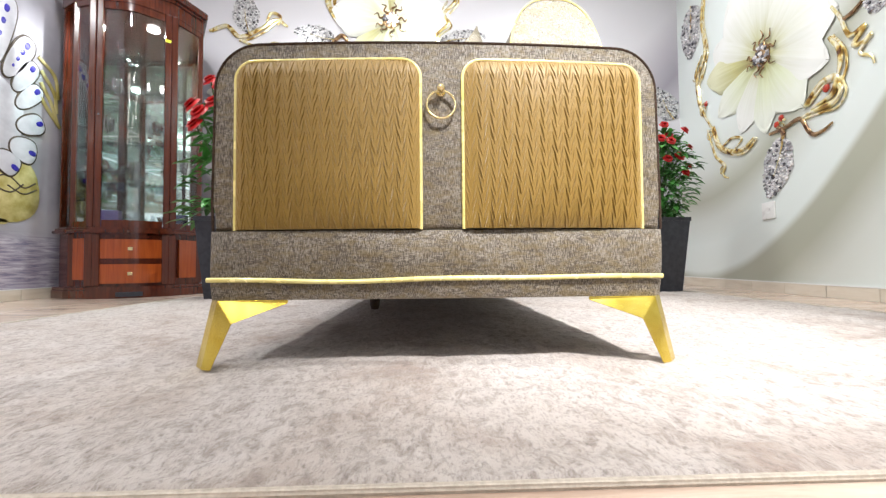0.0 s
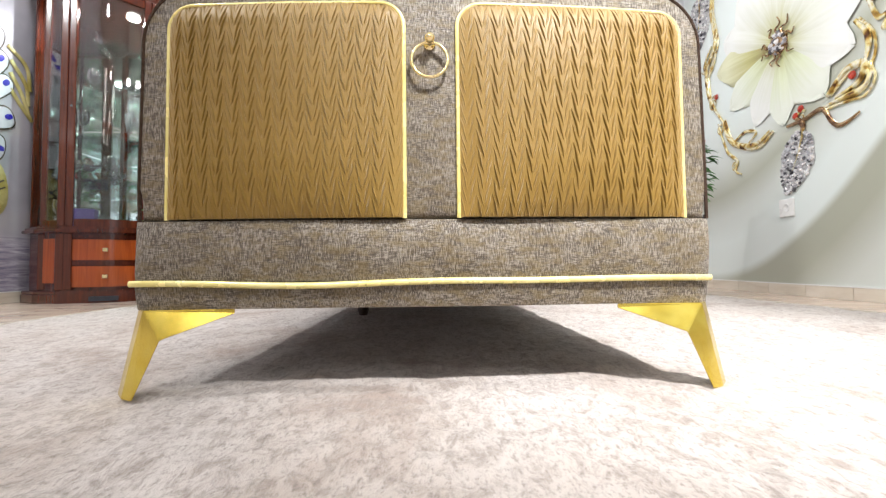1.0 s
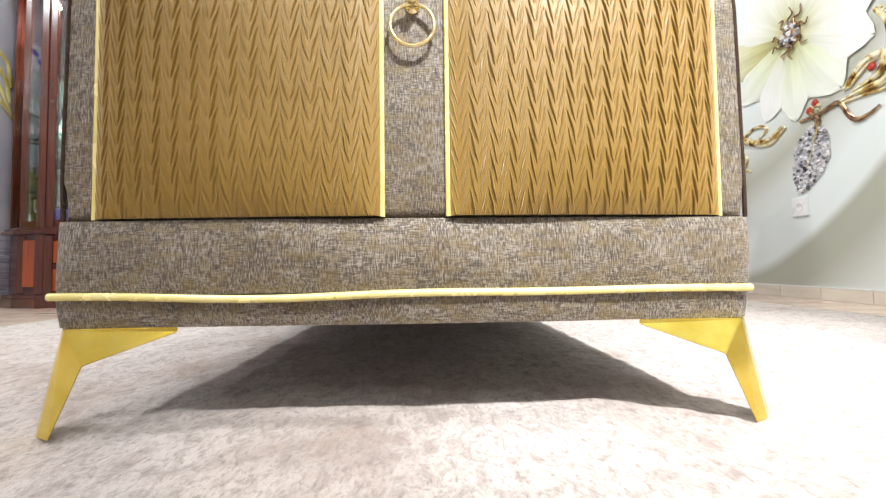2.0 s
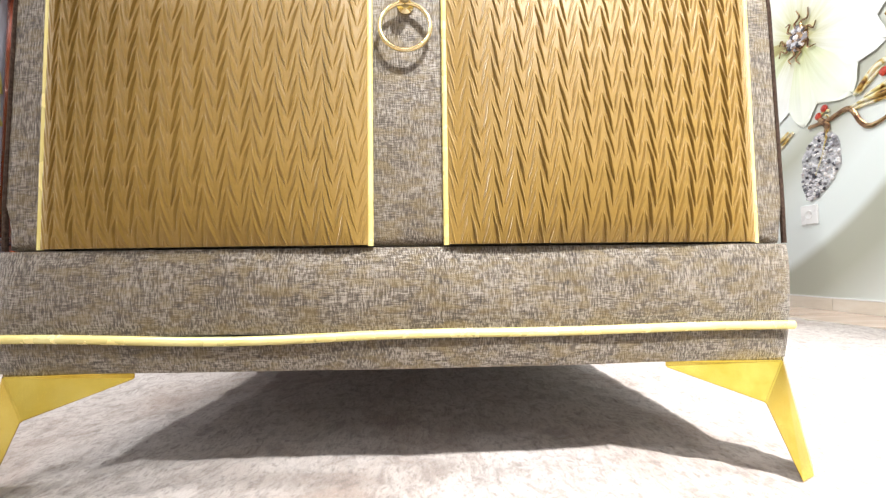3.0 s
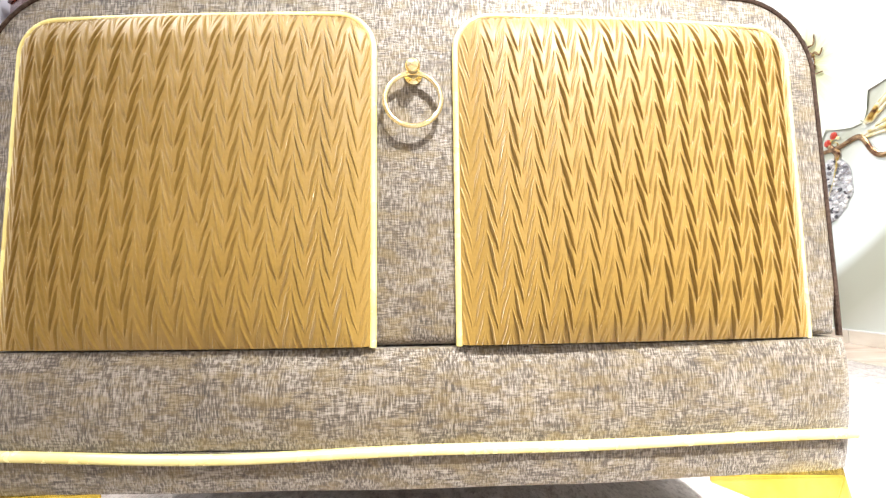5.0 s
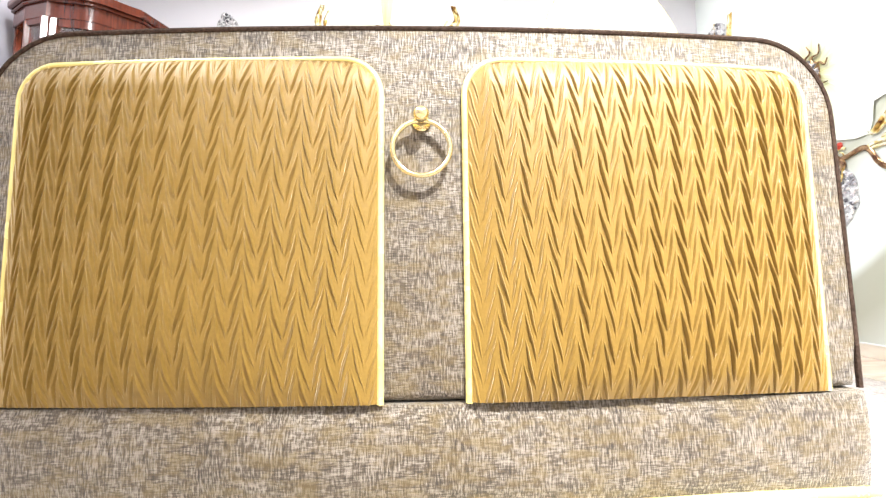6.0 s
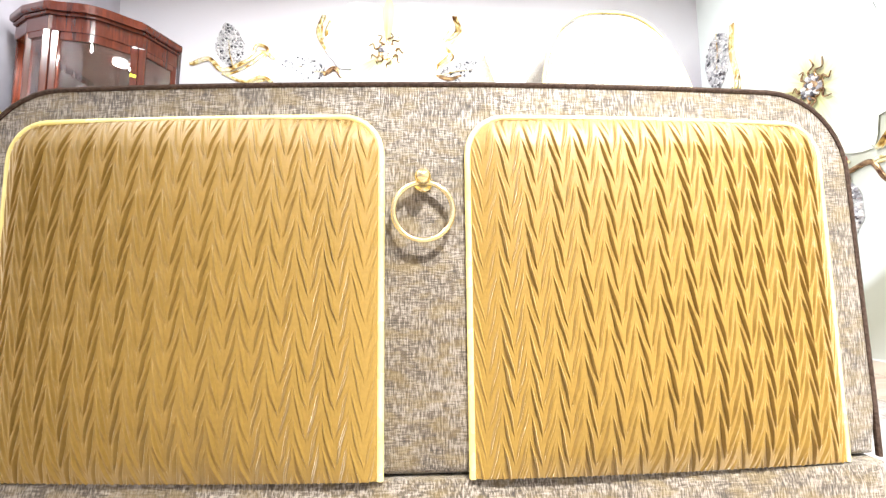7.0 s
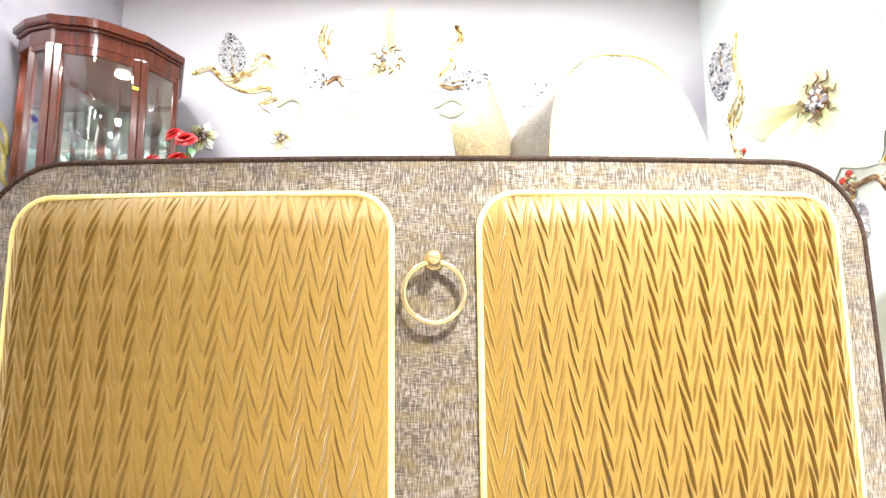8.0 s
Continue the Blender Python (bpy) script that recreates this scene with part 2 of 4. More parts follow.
def glass_pane(name, tint=(0.96, 0.985, 0.98), power=5.0):
    m = bpy.data.materials.new(name)
    m.use_nodes = True
    m.node_tree.nodes.clear()
    out, tr, gl, mx, lw = (node(m, k) for k in ("ShaderNodeOutputMaterial", "ShaderNodeBsdfTransparent", "ShaderNodeBsdfGlossy", "ShaderNodeMixShader", "ShaderNodeLayerWeight"))
    tr.inputs[0].default_value = (*tint, 1)
    gl.inputs["Roughness"].default_value = 0.01
    lw.inputs["Blend"].default_value = 0.5
    gloss = math_node(m, "ADD", math_node(m, "MULTIPLY", math_node(m, "POWER", lw.outputs["Facing"], power), 0.85), 0.06)
    link(m, gloss, mx.inputs[0])
    link(m, tr.outputs[0], mx.inputs[1])
    link(m, gl.outputs[0], mx.inputs[2])
    link(m, mx.outputs[0], out.inputs[0])
    return m


PANE = glass_pane("cabinet glass")
SHELFGLASS = glass_pane("green edged glass", (0.82, 0.93, 0.9), 4.0)
GLASSWARE = glass_pane("clear glassware", (0.93, 0.95, 0.96), 1.3)
MIRROR, _b = shader("mirror", 0.03, 1.0, (0.88, 0.9, 0.9))
POT = simple("dark planter plastic", (0.012, 0.014, 0.022), (0.03, 0.033, 0.045), 30, 0.45)
SOIL = simple("soil", (0.02, 0.014, 0.01), (0.06, 0.04, 0.03), 90, 1.0, 0, 0.8)


def leaf_mat(name, a, bcol):
    m, b = shader(name, 0.4)
    geo = node(m, "ShaderNodeNewGeometry")
    link(m, ramp(m, geo.outputs["Random Per Island"], [(0.0, a), (1.0, bcol)]), b.inputs["Base Color"])
    return m


LEAF = leaf_mat("green leaf", (0.025, 0.12, 0.02), (0.10, 0.36, 0.07))
ROSE = leaf_mat("red rose", (0.36, 0.003, 0.005), (0.6, 0.014, 0.014))
STEM = simple("green stem", (0.03, 0.07, 0.015), (0.06, 0.12, 0.03), 40, 0.6)
FEATHER = simple("white feather print", (0.5, 0.49, 0.54), (0.64, 0.63, 0.68), 8, 0.45)
INK = simple("dark brown outline print", (0.03, 0.02, 0.015), (0.12, 0.09, 0.06), 30, 0.5)
BLUE = simple("blue spot print", (0.02, 0.015, 0.28), (0.06, 0.05, 0.45), 60, 0.35)
OCHRE = simple("ochre print", (0.34, 0.27, 0.06), (0.62, 0.55, 0.26), 9, 0.5)
PLASTIC = simple("white plastic", (0.78, 0.78, 0.77), (0.82, 0.82, 0.81), 30, 0.3)
STICKER, _b = shader("yellow sticker", 0.5, 0, (0.75, 0.78, 0.02))
GLOW = bpy.data.materials.new("led diffuser")
GLOW.use_nodes = True
GLOW.node_tree.nodes["Principled BSDF"].inputs["Emission Color"].default_value = (1, 0.97, 0.93, 1)
GLOW.node_tree.nodes["Principled BSDF"].inputs["Emission Strength"].default_value = 14
DOT_GLOW = GLOW.copy()
DOT_GLOW.name = "downlight diffuser"
DOT_GLOW.node_tree.nodes["Principled BSDF"].inputs["Emission Strength"].default_value = 45
PANEL_GLOW = GLOW.copy()
PANEL_GLOW.name = "panel diffuser"
PANEL_GLOW.node_tree.nodes["Principled BSDF"].inputs["Emission Strength"].default_value = 3.4

# ---- mesh helpers ----


def part(name, bm, material, parent=None, label="", smooth=False):
    """Links a bmesh as one mesh object under its thing."""
    me = bpy.data.meshes.new(name)
    bmesh.ops.recalc_face_normals(bm, faces=bm.faces)
    bm.to_mesh(me)
    bm.free()
    me.materials.append(material)
    if smooth:
        me.polygons.foreach_set("use_smooth", [True] * len(me.polygons))
        me.set_sharp_from_angle(angle=radians(40))
    ob = new(name, me)
    if parent:
        ob.parent = parent
    if label:
        ob["label"] = label
    return ob


def thing(name, m, label, category, group="", kind=""):
    ob = new(name)
    ob.empty_display_size = 0.1
    ob.matrix_basis = m
    return tagged(ob, label, category, group, kind)


def box(bm, x0, x1, y0, y1, z0, z1, bevel=0.0):
    vs = [bm.verts.new(p) for p in ((x0, y0, z0), (x1, y0, z0), (x1, y1, z0), (x0, y1, z0), (x0, y0, z1), (x1, y0, z1), (x1, y1, z1), (x0, y1, z1))]
    fs = [bm.faces.new([vs[i] for i in f]) for f in ((3, 2, 1, 0), (4, 5, 6, 7), (0, 1, 5, 4), (1, 2, 6, 5), (2, 3, 7, 6), (3, 0, 4, 7))]
    if bevel:
        edges = list({e for f in fs for e in f.edges})
        bmesh.ops.bevel(bm, geom=edges, offset=bevel, segments=3, affect="EDGES", profile=0.5)
    return bm


def boxed(*a, **k):
    return box(bmesh.new(), *a, **k)


def prism(bm, pts, lo, hi, axis="z", bevel=0.0, segments=3):
    """A closed outline drawn out from lo to hi along an axis."""
    def at(p, h):
        return (p[0], p[1], h) if axis == "z" else (p[0], h, p[1])
    a = [bm.verts.new(at(p, lo)) for p in pts]
    c = [bm.verts.new(at(p, hi)) for p in pts]
    n = len(pts)
    f0, f1 = bm.faces.new(a), bm.faces.new(c[::-1])
    for i in range(n):
        bm.faces.new((a[i], a[(i + 1) % n], c[(i + 1) % n], c[i]))
    if bevel:
        bmesh.ops.bevel(bm, geom=list(set(f0.edges) | set(f1.edges)), offset=bevel, segments=segments, affect="EDGES", profile=0.5)
    return bm


def tube(bm, pts, r, closed=False, sides=8, flat=None, taper=None):
    """A round cord along points; flat squeezes it along that axis index."""
    pts = [Vector(p) for p in pts]
    n = len(pts)
    rings = []
    side = None
    for i, p in enumerate(pts):
        if closed:
            d = pts[(i + 1) % n] - pts[i - 1]
        else:
            d = pts[min(i + 1, n - 1)] - pts[max(i - 1, 0)]
        d.normalize()
        if side is None:
            side = d.orthogonal().normalized()
        side = (side - d * side.dot(d)).normalized()
        up = d.cross(side)
        rr = r * (taper(i / max(1, n - 1)) if taper else 1)
        ring = []
        for k in range(sides):
            w = 2 * math.pi * k / sides
            o = (side * math.cos(w) + up * math.sin(w)) * rr
            if flat is not None:
                o[flat] *= 0.45
            ring.append(bm.verts.new(p + o))
        rings.append(ring)
    for i in range(n if closed else n - 1):
        a, c = rings[i], rings[(i + 1) % n]
        for k in range(sides):
            bm.faces.new((a[k], a[(k + 1) % sides], c[(k + 1) % sides], c[k]))
    if not closed:
        bm.faces.new(rings[0][::-1])
        bm.faces.new(rings[-1])
    return bm


def spline(ctrl, steps=8):
    """A smooth line through control points."""
    c = [Vector(p) for p in ctrl]
    c = [c[0] * 2 - c[1]] + c + [c[-1] * 2 - c[-2]]
    out = []
    for i in range(1, len(c) - 2):
        for k in range(steps):
            t = k / steps
            p0, p1, p2, p3 = c[i - 1:i + 3]
            out.append(0.5 * ((2 * p1) + (p2 - p0) * t + (2 * p0 - 5 * p1 + 4 * p2 - p3) * t * t + (3 * p1 - p0 - 3 * p2 + p3) * t ** 3))
    out.append(c[-2])
    return out


def lathe(bm, prof, seg=20, at=(0, 0, 0)):
    rings = []
    for r, z in prof:
        rings.append([bm.verts.new((at[0] + r * math.cos(2 * math.pi * k / seg), at[1] + r * math.sin(2 * math.pi * k / seg), at[2] + z)) for k in range(seg)])
    for a, c in zip(rings, rings[1:]):
        for k in range(seg):
            bm.faces.new((a[k], a[(k + 1) % seg], c[(k + 1) % seg], c[k]))
    bm.faces.new(rings[0][::-1])
    bm.faces.new(rings[-1])
    return bm


def arc(cx, cz, r, a0, a1, n=8):
    return [(cx + r * math.cos(radians(a0 + (a1 - a0) * i / n)), cz + r * math.sin(radians(a0 + (a1 - a0) * i / n))) for i in range(n + 1)]


# ---- the room ----


def structure(name, bm, mat, label, m=None):
    ob = part(name, bm, mat)
    if m:
        ob.matrix_basis = m
    return tagged(ob, label, name.split("_")[0], kind="structure")


RIGHT_DIR = (RIGHT_NEAR - RIGHT_FAR).normalized()


def wall_frame(origin, along):
    """Local x along the wall, y up, z into the room."""
    along = Vector(along).normalized()
    up = Vector((0, 0, 1))
    return Matrix.Translation(origin) @ Matrix((along, up, along.cross(up))).transposed().to_4x4()


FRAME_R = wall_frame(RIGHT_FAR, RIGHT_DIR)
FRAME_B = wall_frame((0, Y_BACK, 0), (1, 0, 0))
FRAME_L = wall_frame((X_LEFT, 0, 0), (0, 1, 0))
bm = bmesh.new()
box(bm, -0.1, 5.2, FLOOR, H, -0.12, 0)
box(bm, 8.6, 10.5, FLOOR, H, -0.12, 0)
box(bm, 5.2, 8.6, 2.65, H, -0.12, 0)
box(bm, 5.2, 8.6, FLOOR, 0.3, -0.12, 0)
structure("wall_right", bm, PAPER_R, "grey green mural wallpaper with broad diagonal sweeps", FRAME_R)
structure("wall_back", boxed(X_LEFT - 0.12, 2.47, FLOOR, H, -0.12, 0), PAPER_B, "pale lilac white mural wallpaper", FRAME_B)
structure("wall_left", boxed(Y_FRONT - 0.1, Y_BACK, FLOOR, H, -0.12, 0), PAPER_L, "lilac grey mural wallpaper with painted water ripples", FRAME_L)
structure("ceiling", boxed(X_LEFT - 0.12, 2.6, Y_FRONT - 0.2, Y_BACK + 0.12, H, H + 0.1), WHITE, "plain white ceiling")

structure("wall_front", boxed(X_LEFT - 0.12, 1.6, Y_FRONT - 0.15, Y_FRONT, FLOOR, H), WHITE, "plain white wall")
# Opening out of view, placed to brighten cabinet mirrors and the sofa's right
window = thing("window_1", FRAME_R, "unseen wide open shop front in a dark frame, lets light in", "window", kind="structure")
for wx in (5.2, 6.3, 7.44, 8.54):
    part("window_frame", boxed(wx, wx + 0.06, 0.3, 2.65, -0.08, -0.03), POT, window)

structure("floor", boxed(X_LEFT - 0.12, 2.6, Y_FRONT - 0.15, Y_BACK + 0.12, FLOOR - 0.06, FLOOR - 0.004), GROUT, "glossy beige travertine look tiles with pale joints")
floor_ob = bpy.data.objects["floor"]

# ---- rug ----
rug = thing("rug", pose(0.1, 1.55, FLOOR), "large beige and taupe mottled low pile rug", "rug")


def rug_pile(x0, x1, y0, y1, step):
    """The rug's body, its top an uneven pile a few millimetres deep."""
    rng = np.random.RandomState(4)
    nx, ny = int((x1 - x0) / step) + 1, int((y1 - y0) / step) + 1
    h = np.zeros((ny, nx))
    for cell, amp in ((2, 0.5), (4, 0.7), (12, 0.5)):
        g = rng.rand(ny // cell + 2, nx // cell + 2)
        a, c = np.meshgrid(np.arange(ny) / cell, np.arange(nx) / cell, indexing="ij")
        i, j = a.astype(int), c.astype(int)
        fa, fc = a - i, c - j
        h += amp * (g[i, j] * (1 - fa) * (1 - fc) + g[i + 1, j] * fa * (1 - fc) + g[i, j + 1] * (1 - fa) * fc + g[i + 1, j + 1] * fa * fc)
    h = (h - h.mean()) / h.std()
    top = -FLOOR - 0.0012 + 0.0017 * np.clip(h, -2.2, 1.4)
    x, y = np.meshgrid(np.linspace(x0, x1, nx), np.linspace(y0, y1, ny))
    rim = (np.arange(nx)[None, :] % (nx - 1) == 0) | (np.arange(ny)[:, None] % (ny - 1) == 0)
    z = np.where(rim, 0.0008, top)
    i = (np.arange(ny - 1)[:, None] * nx + np.arange(nx - 1)[None, :]).ravel()
    me = bpy.data.meshes.new("rug_field")
    me.from_pydata(np.stack([x, y, z], -1).reshape(-1, 3).tolist(), [], np.stack([i, i + 1, i + nx + 1, i + nx], -1).tolist())
    me.polygons.foreach_set("use_smooth", [True] * len(me.polygons))
    me.materials.append(RUG)
    ob = new("rug_field", me)
    ob.parent = rug


rug_pile(-1.62, 1.63, -1.162, 1.2, 0.0075)
part("binding", tube(bmesh.new(), [(-1.625, -1.167, 0.004), (1.635, -1.167, 0.004), (1.635, 1.205, 0.004), (-1.625, 1.205, 0.004)], 0.0055, True), RUGEDGE, rug, "beige stitched rug edge")

# ---- sofa, seen from its end ----
sofa = thing("sofa", pose(0.0245, 0.806, 0), "brown grey chenille sofa, end clad in gold pleated velvet", "sofa")
WIDE, TOP, SEAM, RAIL, LOW = 0.446, 0.634, 0.266, 0.171, 0.131
BOW = 0.115


def bowed(bm, limit=0.25, bow=BOW):
    """The sofa's end is slightly convex: it falls back towards both sides."""
    for v in bm.verts:
        if v.co.y < limit:
            v.co.y += bow * v.co.x ** 2
    return bm


def arm_outline(grow=0.0):
    """Seen from the front: straight below, sides leaning in a little, wide round upper corners."""
    w, t = WIDE + grow, TOP + grow
    return [(-w + 0.002, SEAM)] + [(-w, 0.32)] + arc(-w + 0.092, t - 0.088, 0.088, 180, 90, 10) + arc(w - 0.085, t - 0.085, 0.085, 90, 0, 10) + [(w + 0.004, 0.32), (w + 0.004, SEAM)]


bm = prism(bmesh.new(), arm_outline(), 0.0, 0.2, "y", 0.012, 4)
for k in range(1, 44):
    x = -WIDE + 2 * WIDE * k / 44
    bmesh.ops.bisect_plane(bm, geom=list(bm.verts) + list(bm.edges) + list(bm.faces), plane_co=(x, 0, 0), plane_no=(1, 0, 0))
bowed(bm)
part("arm", bm, FABRIC, sofa, smooth=True)
rim = arm_outline(0.0015)
rim = [(a[0] + (c[0] - a[0]) * k / 30, 0.001, a[1] + (c[1] - a[1]) * k / 30) for a, c in zip(rim, rim[1:]) for k in range(30 if math.dist(a, c) > 0.1 else 1)] + [(rim[-1][0], 0.001, rim[-1][1])]
part("arm_piping", bowed(tube(bmesh.new(), rim, 0.003)), EDGE, sofa, "dark brown cord along the edge", True)


def panel_outline(x0, x1, z0, z1, r):
    return [(x0, z0)] + arc(x0 + r, z1 - r, r, 180, 90, 8) + arc(x1 - r, z1 - r, r, 90, 0, 8) + [(x1, z0)]


def pleated(x0, x1, z0, z1, r, seed):
    """Padded velvet with steep herringbone tucks, as one relief."""
    nx, nz = 1300, 300
    u, v = np.meshgrid(np.linspace(0, 1, nx), np.linspace(0, 1, nz))
    z = z0 + (z1 - z0) * v
    left, right = np.full_like(z, x0), np.full_like(z, x1)
    over = np.clip((z - (z1 - r)) / r, 0, 1)
    cut = r * (1 - np.sqrt(np.clip(1 - over ** 2, 0, 1)))
    x = (left + cut) + (right - left - 2 * cut) * u
    col, period = (x1 - x0) / 30, 0.025
    rng = np.random.default_rng(seed)
    xs = (x - x0 + 0.0007 * np.sin(z * 37 + seed) + 0.0004 * np.sin(z * 160 + x * 40)) / col
    c = np.floor(xs).astype(int)
    fx = xs - c
    tri = np.where(c % 2 == 0, fx, 1 - fx)
    phase = (z - z0) / period + tri * 2.0 + rng.uniform(-0.08, 0.08, 64)[c + 4] + 0.06 * np.sin(x * 23 + z * 18 + seed)
    row = np.clip(np.floor(phase).astype(int) + 4, 0, 59)
    f = phase - np.floor(phase)
    vary = rng.random((3, 64, 60))[:, c + 4, row]
    # each tuck is a narrow leaf-shaped ridge, pointed at both ends, with a shallow crease along its sides
    along = np.sin(np.pi * np.clip((fx - 0.03 - 0.05 * vary[1]) / 0.93, 0, 1))
    low = f - 0.5 - 0.1 * (vary[2] - 0.5)
    q = np.abs(low) / (0.05 + 0.2 * along)
    ridge = along ** 0.7 * np.clip(1 - q, 0, 1) ** 0.75
    crease = along * np.exp(-((low + 0.21) / 0.07) ** 2) + 0.4 * along * np.exp(-((low - 0.21) / 0.06) ** 2)
    second = np.clip(1 - np.abs(np.abs(low) - 0.4) / 0.06, 0, 1) * along ** 2 * (vary[2] - 0.35).clip(0)
    relief = 0.0036 * (0.75 + 0.5 * vary[0]) * ridge - 0.0016 * crease + 0.001 * second + 0.004
    dx = np.minimum(x - (x0 + cut), (x1 - cut) - x)
    dz = np.minimum(z - z0 + 0.01, z1 - z)
    edge = np.clip(np.minimum(dx, dz) / 0.03, 0, 1)
    puff = np.sqrt(np.clip(1 - (1 - edge) ** 2, 0, 1))
    pillow_form = (1 - (2 * u - 1) ** 2) * (1 - 0.7 * np.clip(2 * v - 1, 0, 1) ** 3) * (1 - (1 - np.clip(v / 0.3, 0, 1)) ** 2)
    y = BOW * x ** 2 - (0.002 + 0.006 * puff + 0.016 * pillow_form + relief * (0.35 + 0.65 * edge))
    verts = np.stack([x, y, z], -1).reshape(-1, 3)
    i = (np.arange(nz - 1)[:, None] * nx + np.arange(nx - 1)[None, :]).ravel()
    faces = np.stack([i, i + 1, i + nx + 1, i + nx], -1)
    me = bpy.data.meshes.new("pleated_panel")
    me.from_pydata(verts.tolist(), [], faces.tolist())
    me.polygons.foreach_set("use_smooth", [True] * len(me.polygons))
    me.materials.append(VELVET)
    ob = new("pleated_panel", me)
    ob.parent = sofa
    ob["label"] = "ochre gold velvet pleated in herringbone tucks"
    return ob


PANELS = [(-0.399, -0.0375), (0.0475, 0.409)]
for n, (x0, x1) in enumerate(PANELS):
    p = pleated(x0, x1, SEAM + 0.001, 0.598, 0.036, n + 3)
    edge = panel_outline(x0 - 0.001, x1 + 0.001, SEAM, 0.6, 0.037)
    line = [(a[0] + (b[0] - a[0]) * k / 12, -0.003, a[1] + (b[1] - a[1]) * k / 12) for a, b in zip(edge, edge[1:]) for k in range(12 if math.dist(a, b) > 0.05 else 1)] + [(edge[-1][0], -0.003, edge[-1][1])]
    part("panel_piping", bowed(tube(bmesh.new(), line, 0.0035, sides=10)), PIPING, p, "pale gold leather cord", True)

# ring pull between the panels
ring = part("ring_plate", lathe(bmesh.new(), [(0.009, 0), (0.009, 0.002), (0.006, 0.005), (0.0045, 0.008), (0.004, 0.012), (0.0055, 0.014)], 24), BRASS, sofa, "round brass rosette", True)
ring.matrix_basis = pose(0.0035, -0.0005, 0.536, 90, 0, 0)
bm = bmesh.new()
bmesh.ops.create_uvsphere(bm, u_segments=20, v_segments=12, radius=0.0078)
knob = part("knob", bm, BRASS, ring, "round brass ball", True)
knob.matrix_basis = pose(0, 0.002, 0.0175)
bm = tube(bmesh.new(), [(0.0275 * math.cos(w), 0.0275 * math.sin(w), 0) for w in np.linspace(0, 2 * math.pi, 48, endpoint=False)], 0.0025, True, 10)
pull = part("ring", bm, BRASS, ring, "polished brass ring", True)
pull.matrix_basis = pose(0, -0.029, 0.0115, -3, 0, 0)


def band(z0, z1, y0, y1, name, bulge, mat):
    """A padded strip round the sofa's foot, front face slightly bulged and uneven."""
    b = bmesh.new()
    n = 60
    rows = []
    for k in range(7):
        f = k / 6
        z = z0 + (z1 - z0) * f
        row = []
        for i in range(n + 1):
            x = -WIDE + (2 * WIDE + 0.001) * i / n
            e = max(0, min(1, (WIDE - abs(x)) / 0.012))
            y = y0 - bulge * math.sin(math.pi * f) ** 0.6 * (0.4 + 0.6 * e) + 0.004 * (1 - math.sqrt(max(0, 1 - (1 - e) ** 2)))
            y += 0.0008 * math.sin(x * 31 + z * 40) + 0.0012 * math.sin(x * 11 + z * 25) + (0.22 * (z1 - z) if name == "bottom_rail" else 0)
            row.append(b.verts.new((x, y, z)))
        rows.append(row)
    back = [[b.verts.new((r[0].co.x, y1, r[0].co.z)), b.verts.new((r[-1].co.x, y1, r[-1].co.z))] for r in rows]
    for a, c in zip(rows, rows[1:]):
        for i in range(n):
            b.faces.new((a[i], a[i + 1], c[i + 1], c[i]))
    for a, c, p, q in zip(rows, rows[1:], back, back[1:]):
        b.faces.new((p[0], a[0], c[0], q[0]))
        b.faces.new((a[-1], p[1], q[1], c[-1]))
    b.faces.new([v for v in rows[-1]] + back[-1][::-1])
    b.faces.new([v for v in rows[0]][::-1] + back[0])
    b.faces.new((back[0][0], back[-1][0], back[-1][1], back[0][1]))
    return part(name, bowed(b, bow=0.07), mat, sofa, smooth=True)


LONG = 2.1
band(RAIL + 0.001, SEAM - 0.0015, 0.0, LONG, "base_band", 0.006, FABRIC)
band(LOW, RAIL - 0.001, -0.001, LONG, "bottom_rail", 0.001, FABRIC)
sag = [(-WIDE - 0.004 + (2 * WIDE + 0.003) * i / 70, -0.004, RAIL - 0.0045 * math.exp(-((i - 20) / 13) ** 2) + 0.0007 * math.sin(i * 0.23)) for i in range(71)]
part("gold_cord", bowed(tube(bmesh.new(), sag, 0.005, sides=12), bow=0.075), PIPING, sofa, "yellow gold leather cord with a slight wave", True)


def leg_mesh(s):
    """A folded metal bracket: a wing along the rail and a tapered leg that splays outward."""
    b = bmesh.new()
    top_o, top_i, knee, fi, fo = (-0.428, LOW), (-0.297, LOW), (-0.394, 0.0885), (-0.435, 0.0), (-0.459, 0.0)
    lip = (-0.297, LOW - 0.007)
    front = [(top_o, 0.010), (top_i, 0.020), (lip, 0.020), (knee, -0.004), (fi, 0.0), (fo, 0.012)]
    f = [b.verts.new((s * p[0], y, p[1])) for p, y in front]
    k = [b.verts.new((s * (p[0] - 0.9 * 0.026), y + 0.026, p[1])) for i, (p, y) in enumerate(front)]
    b.faces.new((f[0], f[1], f[2], f[3]))
    b.faces.new((f[0], f[3], f[4], f[5]))
    b.faces.new((k[0], k[3], k[2], k[1]))
    b.faces.new((k[0], k[5], k[4], k[3]))
    for i in range(6):
        j = (i + 1) % 6
        b.faces.new((f[i], k[i], k[j], f[j]))
    bmesh.ops.bevel(b, geom=list(b.edges), offset=0.0012, segments=2, affect="EDGES")
    return b


